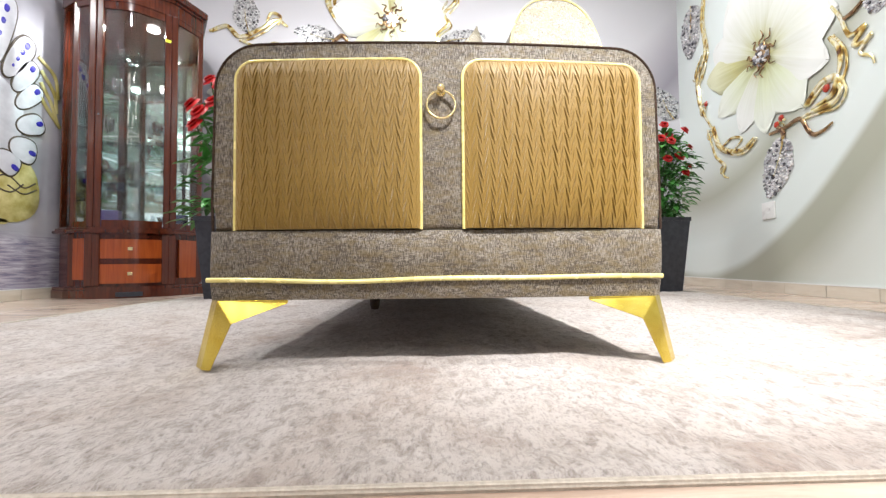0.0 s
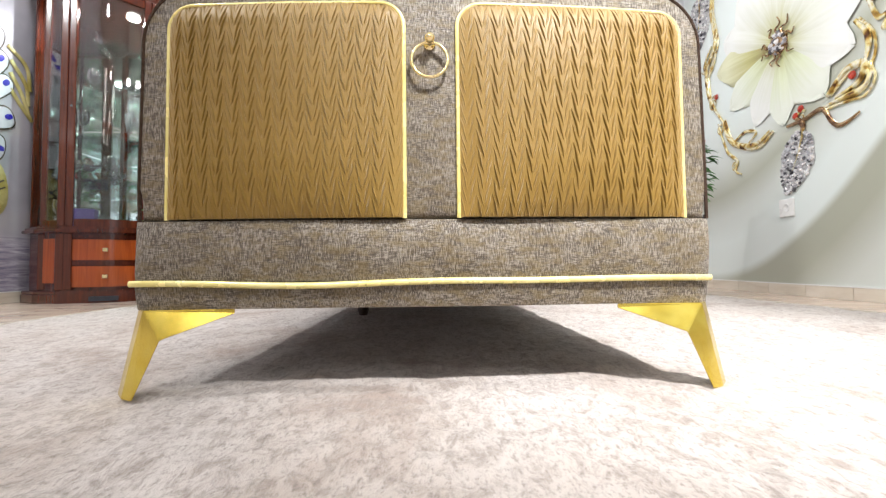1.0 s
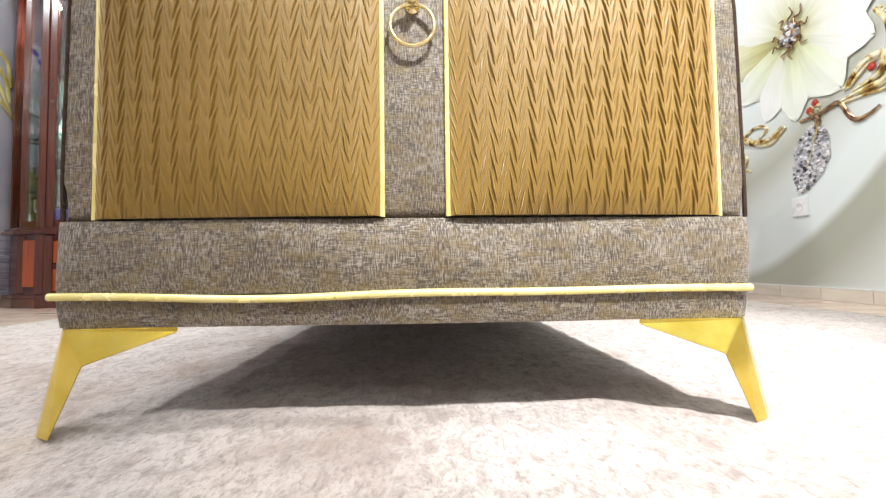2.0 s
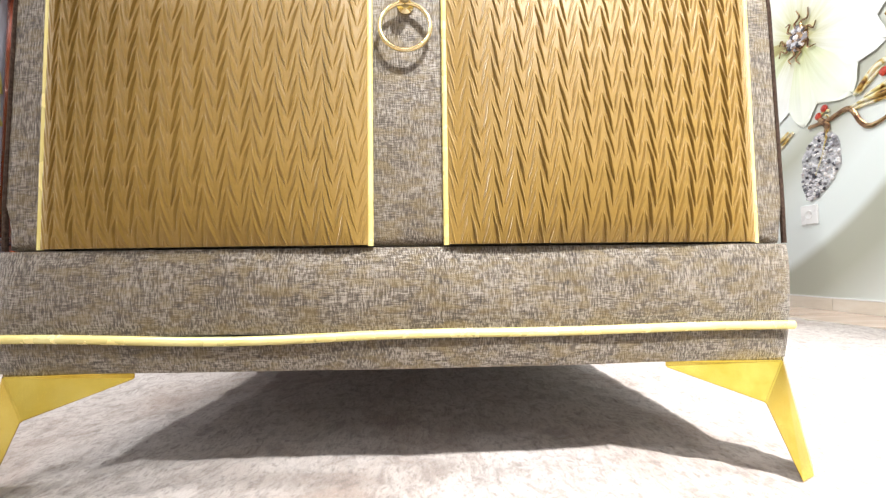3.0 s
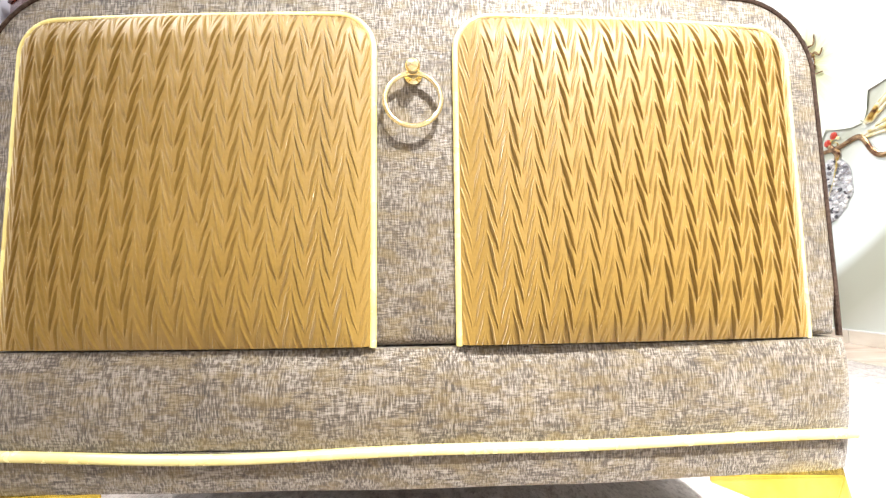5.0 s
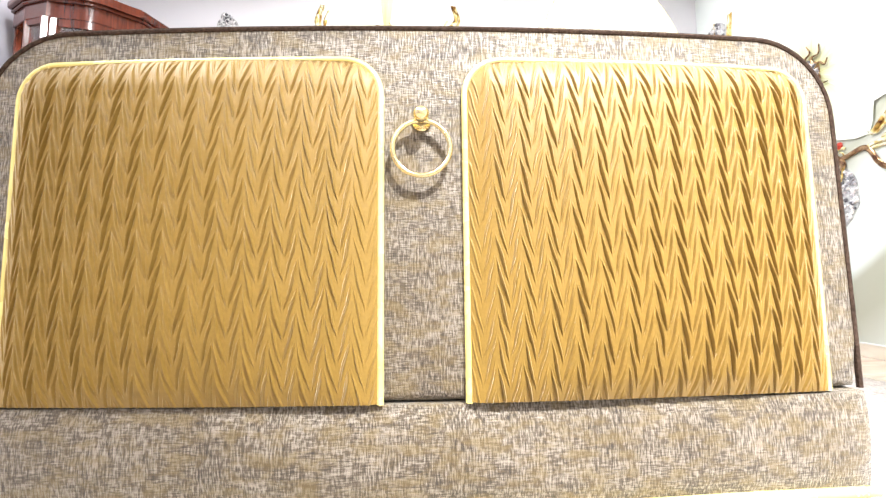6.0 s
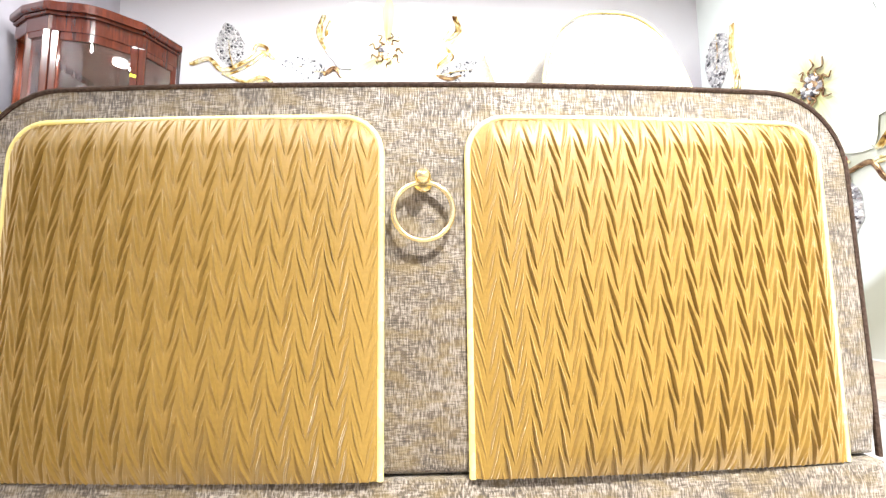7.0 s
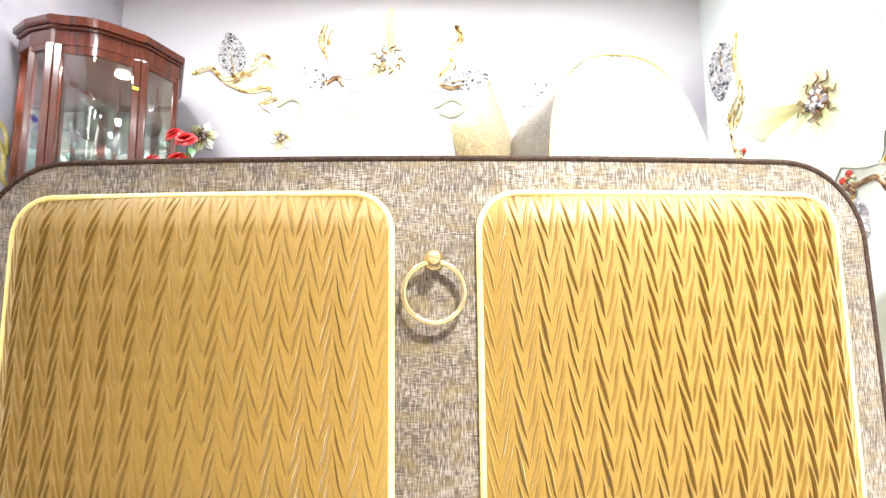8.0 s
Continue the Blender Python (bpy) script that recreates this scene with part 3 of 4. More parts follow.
for s, dy in ((1, 0.0), (-1, 0.0), (1, LONG - 0.07), (-1, LONG - 0.07)):
    part("leg", leg_mesh(s), GOLD, sofa, "yellow gold metal leg, splayed and folded").matrix_basis = pose(0, dy - 0.002 if dy == 0 else dy - 0.03, 0)
part("middle_leg", lathe(bmesh.new(), [(0.016, 0), (0.022, 0.02), (0.026, LOW)], 14), WOODLEG, sofa, "dark wooden support leg", True).matrix_basis = pose(-0.26, 1.05, 0)
part("seat", boxed(-WIDE + 0.01, 0.2, 0.205, LONG - 0.2, SEAM, 0.43, 0.03), FABRIC, sofa, smooth=True)
part("backrest", boxed(0.2, WIDE - 0.002, 0.205, LONG - 0.2, SEAM, 0.615, 0.03), FABRIC, sofa, smooth=True)
bm = prism(bmesh.new(), arm_outline(), LONG - 0.2, LONG, "y", 0.012, 4)
part("arm", bm, FABRIC, sofa, smooth=True)


def back_cushion(y0, y1):
    """A back cushion with a tall rounded end, corded along the end's rim; a little taller at its back."""
    rim = [(0.18, 0.43)] + [(0.311 - 0.1265 * math.copysign(abs(math.cos(radians(a))) ** 0.72, math.cos(radians(a))), 0.64 + 0.262 * math.sin(radians(a)) ** 0.85) for a in np.linspace(0, 180, 29)] + [(0.438, 0.43)]
    b = prism(bmesh.new(), rim, y0, y1, "y", 0.012, 3)
    for v in b.verts:
        rise = max(0.0, min(1.0, (v.co.z - 0.6) / 0.3))
        if v.co.y > (y0 + y1) / 2:
            v.co.y -= (y1 - y0) * 0.15 * rise ** 2
            v.co.z += 0.075 * rise
        v.co.y += 0.2 * (v.co.z - 0.63)
    c = part("back_cushion", b, FABRIC, sofa, "brown grey cushion with a rounded top", True)
    face = prism(bmesh.new(), [(0.311 + (x - 0.311) * 0.985, 0.43 + (z - 0.43) * 0.985) for x, z in rim], y0 - 0.004, y0 + 0.006, "y", 0.003, 2)
    for v in face.verts:
        v.co.y += 0.2 * (v.co.z - 0.63)
    part("cushion_face", face, CREAM, c, "pale cream chenille end", True)
    part("cushion_piping", tube(bmesh.new(), [(x, y0 - 0.001 + 0.2 * (z - 0.63), z) for x, z in rim], 0.0026), PIPING, c, "pale gold cord", True)


back_cushion(0.214, 0.68)

# throw pillow, stood on its corner on the seat
bm = bmesh.new()
n = 24
for sgn in (1, -1):
    grid = [[bm.verts.new((0.245 * (2 * i / n - 1) * (1 - 0.06 * math.cos(math.pi * (2 * j / n - 1) / 2)), sgn * 0.075 * (math.cos(math.pi * (2 * i / n - 1) / 2) * math.cos(math.pi * (2 * j / n - 1) / 2)) ** 0.6,
             0.245 * (2 * j / n - 1) * (1 - 0.06 * math.cos(math.pi * (2 * i / n - 1) / 2)))) for i in range(n + 1)] for j in range(n + 1)]
    for j in range(n):
        for i in range(n):
            bm.faces.new((grid[j][i], grid[j][i + 1], grid[j + 1][i + 1], grid[j + 1][i]))
bmesh.ops.remove_doubles(bm, verts=bm.verts, dist=0.0005)
pillow = part("throw_pillow", bm, STRAW, smooth=True)
tagged(pillow, "cream and gold chenille throw pillow stood on its corner", "pillow")
pillow.matrix_basis = pose(0.2, 1.53, 0.785, -6, 53, 62)

# ---- display cabinet in the corner ----
CAB = Vector((-2.1, 3.15, FLOOR))
cabinet = thing("display_cabinet", Matrix.Translation(CAB), "polished mahogany corner display cabinet with glass door and drawers", "cabinet")
PA, PB, PC, PE = Vector((-2.44, 2.76)), Vector((-2.25, 2.71)), Vector((-1.77, 2.95)), Vector((-1.68, 3.22))
PA, PB, PC, PE = (Vector((-2.0, 2.91)) + (p - Vector((-2.045, 2.91))) * 0.84 for p in (PA, PB, PC, PE))
BACKS = [Vector((-2.0, 3.66)), Vector((-2.47, 3.66)), Vector((-2.47, 2.86))]
OUT = Vector((0.447, -0.894))


def bay(s):
    """The serpentine front between the two main posts, s from 0 to 1."""
    return PB.lerp(PC, s) + OUT * 0.05 * math.sin(math.pi * s) ** 2


def plan(grow=0.0, n=24):
    pts = [PA] + [bay(i / n) for i in range(n + 1)] + [PE] + BACKS
    mid = Vector((-2.1, 3.15))
    return [p + (p - mid).normalized() * grow - mid for p in pts]


def path_local(pts):
    return [Vector(p) - Vector((CAB.x, CAB.y)) for p in pts]


def ribbon(bm, pts, thick, z0, z1, proud=0.0, bevel=0.0):
    """An upright strip of that thickness along a line in plan, its outer face proud of the line."""
    pts = path_local(pts)
    outer, inner = [], []
    for i, p in enumerate(pts):
        d = (pts[min(i + 1, len(pts) - 1)] - pts[max(i - 1, 0)]).normalized()
        nrm = Vector((d.y, -d.x))
        outer.append(p + nrm * proud)
        inner.append(p + nrm * (proud - thick))
    return prism(bm, outer + inner[::-1], z0, z1, "z", bevel, 2)


FRONT = [bay(i / 24) for i in range(25)]


def span(a, c, n=16):
    return [bay(a + (c - a) * i / n) for i in range(n + 1)]


part("plinth", prism(bmesh.new(), plan(0.026), 0.0, 0.055, "z", 0.006), WOOD, cabinet)
part("plinth_moulding", prism(bmesh.new(), plan(0.022), 0.055, 0.075, "z", 0.006), WOOD, cabinet)
part("base_body", prism(bmesh.new(), plan(-0.012), 0.075, 0.425), WOOD, cabinet)
part("waist_moulding", prism(bmesh.new(), plan(0.028), 0.425, 0.447, "z", 0.008), WOOD, cabinet)
part("waist_moulding", prism(bmesh.new(), plan(0.014), 0.447, 0.462, "z", 0.005), WOOD, cabinet)
part("cabinet_floor", prism(bmesh.new(), plan(-0.004), 0.462, 0.468), WOOD, cabinet)
part("frieze", prism(bmesh.new(), plan(0.0), 1.965, 2.055, "z", 0.004), WOOD, cabinet)
part("cornice", prism(bmesh.new(), plan(0.014), 2.055, 2.075, "z", 0.008), WOOD, cabinet)
part("cornice", prism(bmesh.new(), plan(0.03), 2.075, 2.128, "z", 0.014), WOOD, cabinet)
# drawers with their pulls
for z0, z1 in ((0.095, 0.222), (0.258, 0.385)):
    part("drawer_rail", ribbon(bmesh.new(), span(0.1, 0.9), 0.012, z1 + 0.008, z1 + 0.028, 0.004, 0.003), WOOD, cabinet)
    d = part("drawer", ribbon(bmesh.new(), span(0.13, 0.87), 0.02, z0, z1, 0.003, 0.004), WOOD_LIGHT, cabinet, "orange cherry veneer drawer front", True)
    c = bay(0.5) - Vector((CAB.x, CAB.y)) + OUT * 0.004
    plate = boxed(-0.014, 0.014, -0.012, 0, -0.012, 0.012, 0.003)
    pull = part("drawer_pull", plate, BRASS, d, "small square brass pull")
    pull.matrix_basis = Matrix.Translation((c.x, c.y, (z0 + z1) / 2)) @ pose(0, 0, 0, 0, 0, 26.6)
for pts in ([PA.lerp(PB, 0.22), PA.lerp(PB, 0.80)], [PC.lerp(PE, 0.22), PC.lerp(PE, 0.80)]):
    part("side_panel", ribbon(bmesh.new(), pts, 0.016, 0.12, 0.39, 0.002, 0.004), WOOD_LIGHT, cabinet, "cherry veneer side panel")
part("plinth_inlay", ribbon(bmesh.new(), span(0.36, 0.64), 0.02, 0.012, 0.04, 0.038, 0.004), POT, cabinet, "dark inlay in the plinth")


def post(p, w, z0, z1, name="post"):
    q = path_local([p])[0]
    o = part(name, boxed(-w, w, -w, w, z0, z1, 0.006), WOOD, cabinet)
    o.matrix_basis = Matrix.Translation((q.x, q.y, 0)) @ pose(0, 0, 0, 0, 0, 26.6)


for s in (0.0, 0.085, 0.915, 1.0):
    post(bay(s) - OUT * 0.012, 0.019, 0.462, 1.965)
    post(bay(s) - OUT * 0.006, 0.021, 0.08, 0.42, "base_pilaster")
for p in (PA, PE):
    post(p + (Vector((-2.1, 3.15)) - p).normalized() * 0.02, 0.017, 0.462, 1.965)
    post(p + (Vector((-2.1, 3.15)) - p).normalized() * 0.016, 0.019, 0.08, 0.42, "base_pilaster")
door = part("glass_door", ribbon(bmesh.new(), span(0.13, 0.87), 0.02, 0.468, 0.51, -0.004, 0.003), WOOD, cabinet, smooth=True)
part("top_rail", ribbon(bmesh.new(), span(0.13, 0.87), 0.02, 1.915, 1.964, -0.004, 0.003), WOOD, door, smooth=True)
part("pane", ribbon(bmesh.new(), span(0.125, 0.875), 0.004, 0.51, 1.915, -0.012), PANE, door, "curved clear glass", True)
part("door_lock", lathe(bmesh.new(), [(0.006, 0), (0.006, 0.004)], 12), POT, door, "small dark keyhole").matrix_basis = Matrix.Translation((*(bay(0.083) - Vector((CAB.x, CAB.y)) + OUT * 0.0055), 1.2)) @ pose(0, 0, 0, 90, 0, 26.6)
for a, c in ((PA, PB), (PC, PE)):
    part("side_pane", ribbon(bmesh.new(), [a.lerp(c, 0.14), a.lerp(c, 0.86)], 0.004, 0.50, 1.93, -0.012), PANE, cabinet, "clear glass side pane")
    part("side_rail", ribbon(bmesh.new(), [a.lerp(c, 0.1), a.lerp(c, 0.9)], 0.018, 0.468, 0.50, -0.003), WOOD, cabinet)
    part("side_rail", ribbon(bmesh.new(), [a.lerp(c, 0.1), a.lerp(c, 0.9)], 0.018, 1.93, 1.965, -0.003), WOOD, cabinet)
ox, oy = CAB.x, CAB.y
INNER = Vector((-2.1, 3.15))
for a, c in ((PE, BACKS[0]), (BACKS[0], BACKS[1]), (BACKS[1], BACKS[2])):
    a, c = a.lerp(INNER, 0.02), c.lerp(INNER, 0.02)
    part("back_panel", ribbon(bmesh.new(), [a, c], 0.008, 0.468, 1.964), WOOD, cabinet)
    part("mirror", ribbon(bmesh.new(), [a.lerp(c, 0.07), a.lerp(c, 0.93)], 0.004, 0.5, 1.94, -0.009), MIRROR, cabinet, "mirror glass on the back")
inner = [p * 0.93 for p in plan(-0.02)]
SHELVES = (0.76, 1.03, 1.32, 1.62)
for z in SHELVES:
    part("shelf", prism(bmesh.new(), inner, z, z + 0.006), SHELFGLASS, cabinet, "clear glass shelf with a greenish edge")
stick = part("sticker", boxed(-0.016, 0.016, -0.001, 0.0, -0.009, 0.009), STICKER, cabinet, "yellow paper price sticker")
stick.matrix_basis = Matrix.Translation((*(bay(0.915) - Vector((ox, oy)) + OUT * 0.0085), 1.775)) @ pose(0, 0, 0, 0, 8, 26.6)

# Glowing puck added as the body of the cabinet's fill lamp
puck = part("added_puck_light", lathe(bmesh.new(), [(0.04, 0), (0.04, -0.012), (0.034, -0.015)], 20), GLOW, cabinet, "added glowing puck under the cabinet top, brightens the interior", True)
puck.matrix_basis = Matrix.Translation((0.08, -0.05, 1.962))

GOBLET = [(0.032, 0), (0.03, 0.003), (0.005, 0.008), (0.004, 0.07), (0.012, 0.08), (0.032, 0.105), (0.036, 0.14), (0.031, 0.175), (0.0295, 0.175), (0.034, 0.14), (0.03, 0.108), (0.004, 0.084)]
COUPE = [(0.035, 0), (0.03, 0.004), (0.006, 0.01), (0.005, 0.06), (0.02, 0.07), (0.062, 0.095), (0.068, 0.12), (0.066, 0.12), (0.058, 0.097), (0.004, 0.074)]
FLUTE = [(0.03, 0), (0.028, 0.003), (0.005, 0.01), (0.004, 0.075), (0.014, 0.09), (0.024, 0.16), (0.028, 0.22), (0.0265, 0.22), (0.022, 0.16), (0.004, 0.095)]
CARAFE = [(0.055, 0), (0.075, 0.02), (0.078, 0.045), (0.05, 0.085), (0.02, 0.11), (0.015, 0.15), (0.022, 0.165), (0.026, 0.19), (0.012, 0.2), (0.014, 0.22), (0.006, 0.235)]
BOWL = [(0.04, 0), (0.035, 0.006), (0.05, 0.02), (0.09, 0.06), (0.1, 0.085), (0.097, 0.085), (0.085, 0.058), (0.01, 0.016)]
KINDS = {"wine_glass": (GOBLET, "clear stemmed wine glass on a glass shelf", "glass"), "coupe_glass": (COUPE, "clear shallow coupe glass on a glass shelf", "glass"),
         "flute_glass": (FLUTE, "clear tall flute glass on a glass shelf", "glass"), "carafe": (CARAFE, "clear glass carafe with a stopper", "carafe"),
         "glass_bowl": (BOWL, "clear wide glass bowl on a glass shelf", "bowl")}
MADE = {}


def glassware(kind, x, y, z, size=1.0):
    m = pose(x, y, z) @ Matrix.Scale(size, 4)
    if kind in MADE:
        return copy_thing(MADE[kind], m)
    prof, label, cat = KINDS[kind]
    ob = part(kind, lathe(bmesh.new(), prof, 20), GLASSWARE, smooth=True)
    ob.matrix_basis = m
    MADE[kind] = tagged(ob, label, cat, "glassware in the display cabinet")
    return ob


Z0 = FLOOR + 0.468
for kind, x, y, level in (("carafe", -2.02, 2.93, 0), ("carafe", -2.2, 3.1, 0), ("glass_bowl", -1.86, 3.1, 0), ("wine_glass", -2.3, 2.88, 0),
                          ("coupe_glass", -2.14, 2.9, 1), ("wine_glass", -2.06, 2.96, 1), ("flute_glass", -1.87, 3.02, 1), ("flute_glass", -1.8, 3.12, 1), ("coupe_glass", -2.28, 2.92, 1), ("coupe_glass", -2.2, 3.2, 1),
                          ("wine_glass", -2.16, 2.87, 2), ("wine_glass", -1.9, 3.0, 2), ("flute_glass", -2.0, 3.05, 2), ("wine_glass", -2.3, 2.95, 2), ("glass_bowl", -2.1, 3.2, 2),
                          ("wine_glass", -2.14, 2.92, 3), ("coupe_glass", -1.95, 3.02, 3), ("glass_bowl", -2.08, 3.0, 4), ("coupe_glass", -1.88, 3.1, 4)):
    z = Z0 if level == 0 else FLOOR + SHELVES[level - 1] + 0.006
    glassware(kind, x, y, z + 0.0003)
VIOLET = simple("violet card", (0.16, 0.11, 0.38), (0.22, 0.16, 0.48), 20, 0.6)
gift = part("gift_box", boxed(-0.07, 0.07, -0.04, 0.04, 0, 0.13, 0.004), VIOLET)
tagged(gift, "violet card gift box on the cabinet floor", "box").matrix_basis = pose(-2.24, 2.99, Z0 + 0.0003, 0, 0, 20)
NAVY = simple("navy card", (0.02, 0.04, 0.12), (0.03, 0.06, 0.18), 20, 0.6)
gift = part("gift_box", boxed(-0.08, 0.08, -0.03, 0.03, 0, 0.12, 0.004), NAVY)
tagged(gift, "navy blue card gift box on the cabinet floor", "box").matrix_basis = pose(-1.9, 3.2, Z0 + 0.0003, 0, 0, 30)

# ---- planters with roses ----


def planter(x, y, label):
    p = thing("potted_rose", pose(x, y, FLOOR), label, "plant", "potted roses")
    b = bmesh.new()
    rings = []
    for w, z in ((0.085, 0), (0.125, 0.475), (0.13, 0.475), (0.13, 0.5), (0.117, 0.5), (0.112, 0.46)):
        rings.append([b.verts.new((sx * w, sy * w, z)) for sx, sy in ((-1, -1), (1, -1), (1, 1), (-1, 1))])
    for a, c in zip(rings, rings[1:]):
        for k in range(4):
            b.faces.new((a[k], a[(k + 1) % 4], c[(k + 1) % 4], c[k]))
    b.faces.new(rings[0][::-1])
    part("pot", b, POT, p, "tall dark square planter")
    part("soil", boxed(-0.11, 0.11, -0.11, 0.11, 0.44, 0.462), SOIL, p)
    return p


def leaf(bm, at, direction, length, width):
    """A pointed leaf folded along its rib, drooping to the tip."""
    d = direction.normalized()
    side = d.cross(Vector((0, 0, 1)))
    side = side.normalized() if side.length > 0.01 else Vector((1, 0, 0))
    up = side.cross(d)
    rib = [at + d * length * f - Vector((0, 0, 1)) * length * 0.35 * f * f for f in (0, 0.33, 0.7, 1)]
    w = (0.12, 1, 0.75, 0.02)
    rows = []
    for r, k in zip(rib, w):
        rows.append((bm.verts.new(r - side * width * k + up * width * 0.3 * k), bm.verts.new(r), bm.verts.new(r + side * width * k + up * width * 0.3 * k)))
    for a, c in zip(rows, rows[1:]):
        bm.faces.new((a[0], a[1], c[1], c[0]))
        bm.faces.new((a[1], a[2], c[2], c[1]))


def rose_mesh(r, rng):
    """Nested curled petals round a bud."""
    bm = bmesh.new()
    for ring, (count, tilt, size) in enumerate(((3, 10, 0.55), (4, 28, 0.8), (5, 52, 1.0), (6, 75, 1.05))):
        for k in range(count):
            w = 2 * math.pi * (k + rng.uniform(-0.2, 0.2)) / count + ring
            rows = []
            for i in range(4):
                f = i / 3
                lean = radians(tilt * (0.5 + 0.8 * f))
                out, up = r * size * f * math.sin(lean) + r * 0.12 * ring, r * size * 1.1 * f * math.cos(lean) + r * 0.3
                half = r * (0.2 + 0.55 * math.sin(math.pi * (0.15 + 0.6 * f)))
                row = []
                for j in range(4):
                    g = j / 1.5 - 1
                    row.append(bm.verts.new((math.cos(w) * (out - 0.3 * half * g * g) - math.sin(w) * half * g, math.sin(w) * (out - 0.3 * half * g * g) + math.cos(w) * half * g, up - 0.1 * half * g * g)))
                rows.append(row)
            for a, c in zip(rows, rows[1:]):
                for j in range(3):
                    bm.faces.new((a[j], a[j + 1], c[j + 1], c[j]))
    return bm


def rose_plant(p, blooms, size, crown, leaves, seed, big=1.0):
    """Stems rise from the soil to each bloom, with leaves round them."""
    rng = random.Random(seed)
    stems, leafs = bmesh.new(), bmesh.new()
    shape = None
    for bx, by, bz in blooms:
        tip = Vector((bx, by, bz))
        root = Vector((rng.uniform(-0.04, 0.04), rng.uniform(-0.04, 0.04), 0.455))
        line = spline([root, root.lerp(tip, 0.5) * 1.0 + Vector((-bx * 0.25, -by * 0.25, 0.05)), tip], 6)
        tube(stems, line, 0.004, sides=5)
        o = part("rose", rose_mesh(size * rng.uniform(0.85, 1.15), rng), ROSE, p, smooth=True)
        tilt = Vector((bx, by - 0.12, 0.18)).to_track_quat("Z", "Y").to_matrix().to_4x4()
        o.matrix_basis = Matrix.Translation(tip) @ tilt
    part("stem", stems, STEM, p, "thin green stems")
    n = 0
    while n < leaves:
        at = crown(rng)
        d = Vector((at.x * 1.5 + rng.uniform(-0.1, 0.1), at.y * 1.5 + rng.uniform(-0.1, 0.1), rng.uniform(-0.08, 0.14)))
        leaf(leafs, at, d, big * rng.uniform(0.045, 0.085), big * rng.uniform(0.012, 0.02))
        n += 1
    tagged(part("foliage", leafs, LEAF, p, "dense small green leaves"), kind="stuff")


def bushy(rng):
    w, f = rng.uniform(0, 2 * math.pi), rng.random()
    r = 0.23 * math.sin(math.pi * (0.12 + 0.76 * f)) * rng.uniform(0.25, 1)
    return Vector((r * math.cos(w), r * math.sin(w), 0.47 + 0.62 * f))


def tall(rng):
    w, f = rng.uniform(0, 2 * math.pi), rng.random() ** 1.2
    r = (0.15 * (1 - f) + 0.05) * rng.uniform(0.2, 1)
    return Vector((r * math.cos(w) - 0.06, r * math.sin(w), 0.47 + 0.78 * f))


rng = random.Random(5)
right_plant = planter(1.61, 2.8, "bushy green plant with small red roses in dark planter")
rose_plant(right_plant, [(-0.09, -0.08, 1.17), (-0.02, -0.1, 1.12), (0.03, -0.07, 1.06), (-0.06, -0.13, 1.02), (0.0, -0.14, 1.0), (0.13, -0.08, 1.09), (0.17, -0.06, 0.98), (0.19, -0.02, 0.86),
                         (0.06, -0.13, 0.9), (-0.03, -0.15, 0.88), (-0.11, -0.12, 0.9), (-0.1, -0.1, 0.78), (0.09, -0.14, 0.79), (-0.16, -0.03, 1.05), (0.02, 0.12, 1.1), (-0.12, 0.1, 0.95)], 0.024, bushy, 950, 7)
left_plant = planter(-1.25, 2.62, "tall red rose plant in a dark square planter")
rose_plant(left_plant, [(-0.08, -0.04, 1.34), (-0.17, -0.06, 1.18), (-0.11, -0.1, 1.12), (-0.05, -0.05, 1.2), (0.0, -0.07, 1.3), (-0.14, -0.09, 1.05)], 0.042, tall, 170, 9, 1.6)

# ---- murals: shallow relief prints on the walls ----


def petal(parent, c, angle, length, width, mat, lift=0.0, notch=0.06):
    """One printed petal, broadest past its middle, with a faint dome."""
    bm = bmesh.new()
    uv = bm.loops.layers.uv.new("UVMap")
    nu, nv = 28, 20
    ca, sa = math.cos(radians(angle)), math.sin(radians(angle))
    grid = {}
    for j in range(nv + 1):
        v = j / nv
        half = width * 0.5 * (0.16 + 0.84 * math.sin(math.pi * min(1, v * 0.62 + 0.02)) ** 1.1) * math.sqrt(max(0.0, 1 - max(0, (v - 0.72) / 0.28) ** 2 * 0.995))
        for i in range(nu + 1):
            u = i / nu * 2 - 1
            reach = length * (v - notch * v * v * (1 - abs(u)) * math.cos(u * 5) - 0.16 * v * u * u)
            h = 0.003 + lift + 0.012 * math.sin(math.pi * v) * (1 - u * u) + 0.002 * math.cos(u * 9) * v
            grid[i, j] = bm.verts.new((c[0] + ca * reach - sa * half * u, c[1] + sa * reach + ca * half * u, h))
    for j in range(nv):
        for i in range(nu):
            f = bm.faces.new((grid[i, j], grid[i + 1, j], grid[i + 1, j + 1], grid[i, j + 1]))
            for loop, (a, b2) in zip(f.loops, ((i, j), (i + 1, j), (i + 1, j + 1), (i, j + 1))):
                loop[uv].uv = (a / nu, b2 / nv)
    return part("petal", bm, mat, parent, smooth=True)


def vine(parent, ctrl, r, mat=None, taper=True, twist=0.0):
    if taper and len(ctrl) > 3 and r > 0.012 and mat is None:
        vine(parent, [(x + 0.022 + 0.012 * math.sin(7 * k), z - 0.016 + 0.014 * math.cos(5 * k)) for k, (x, z) in enumerate(ctrl)], r * 0.55, mat, False)
    r *= 1.2
    line = spline([(x, z, r * 0.35 + 0.003) for x, z in ctrl], 10)
    return part("vine", tube(bmesh.new(), line, r, flat=2, taper=(lambda f: 0.35 + 0.75 * math.sin(math.pi * min(1, 0.15 + f * 0.8))) if taper else None), mat or VINE, parent, "gold tendril", True)


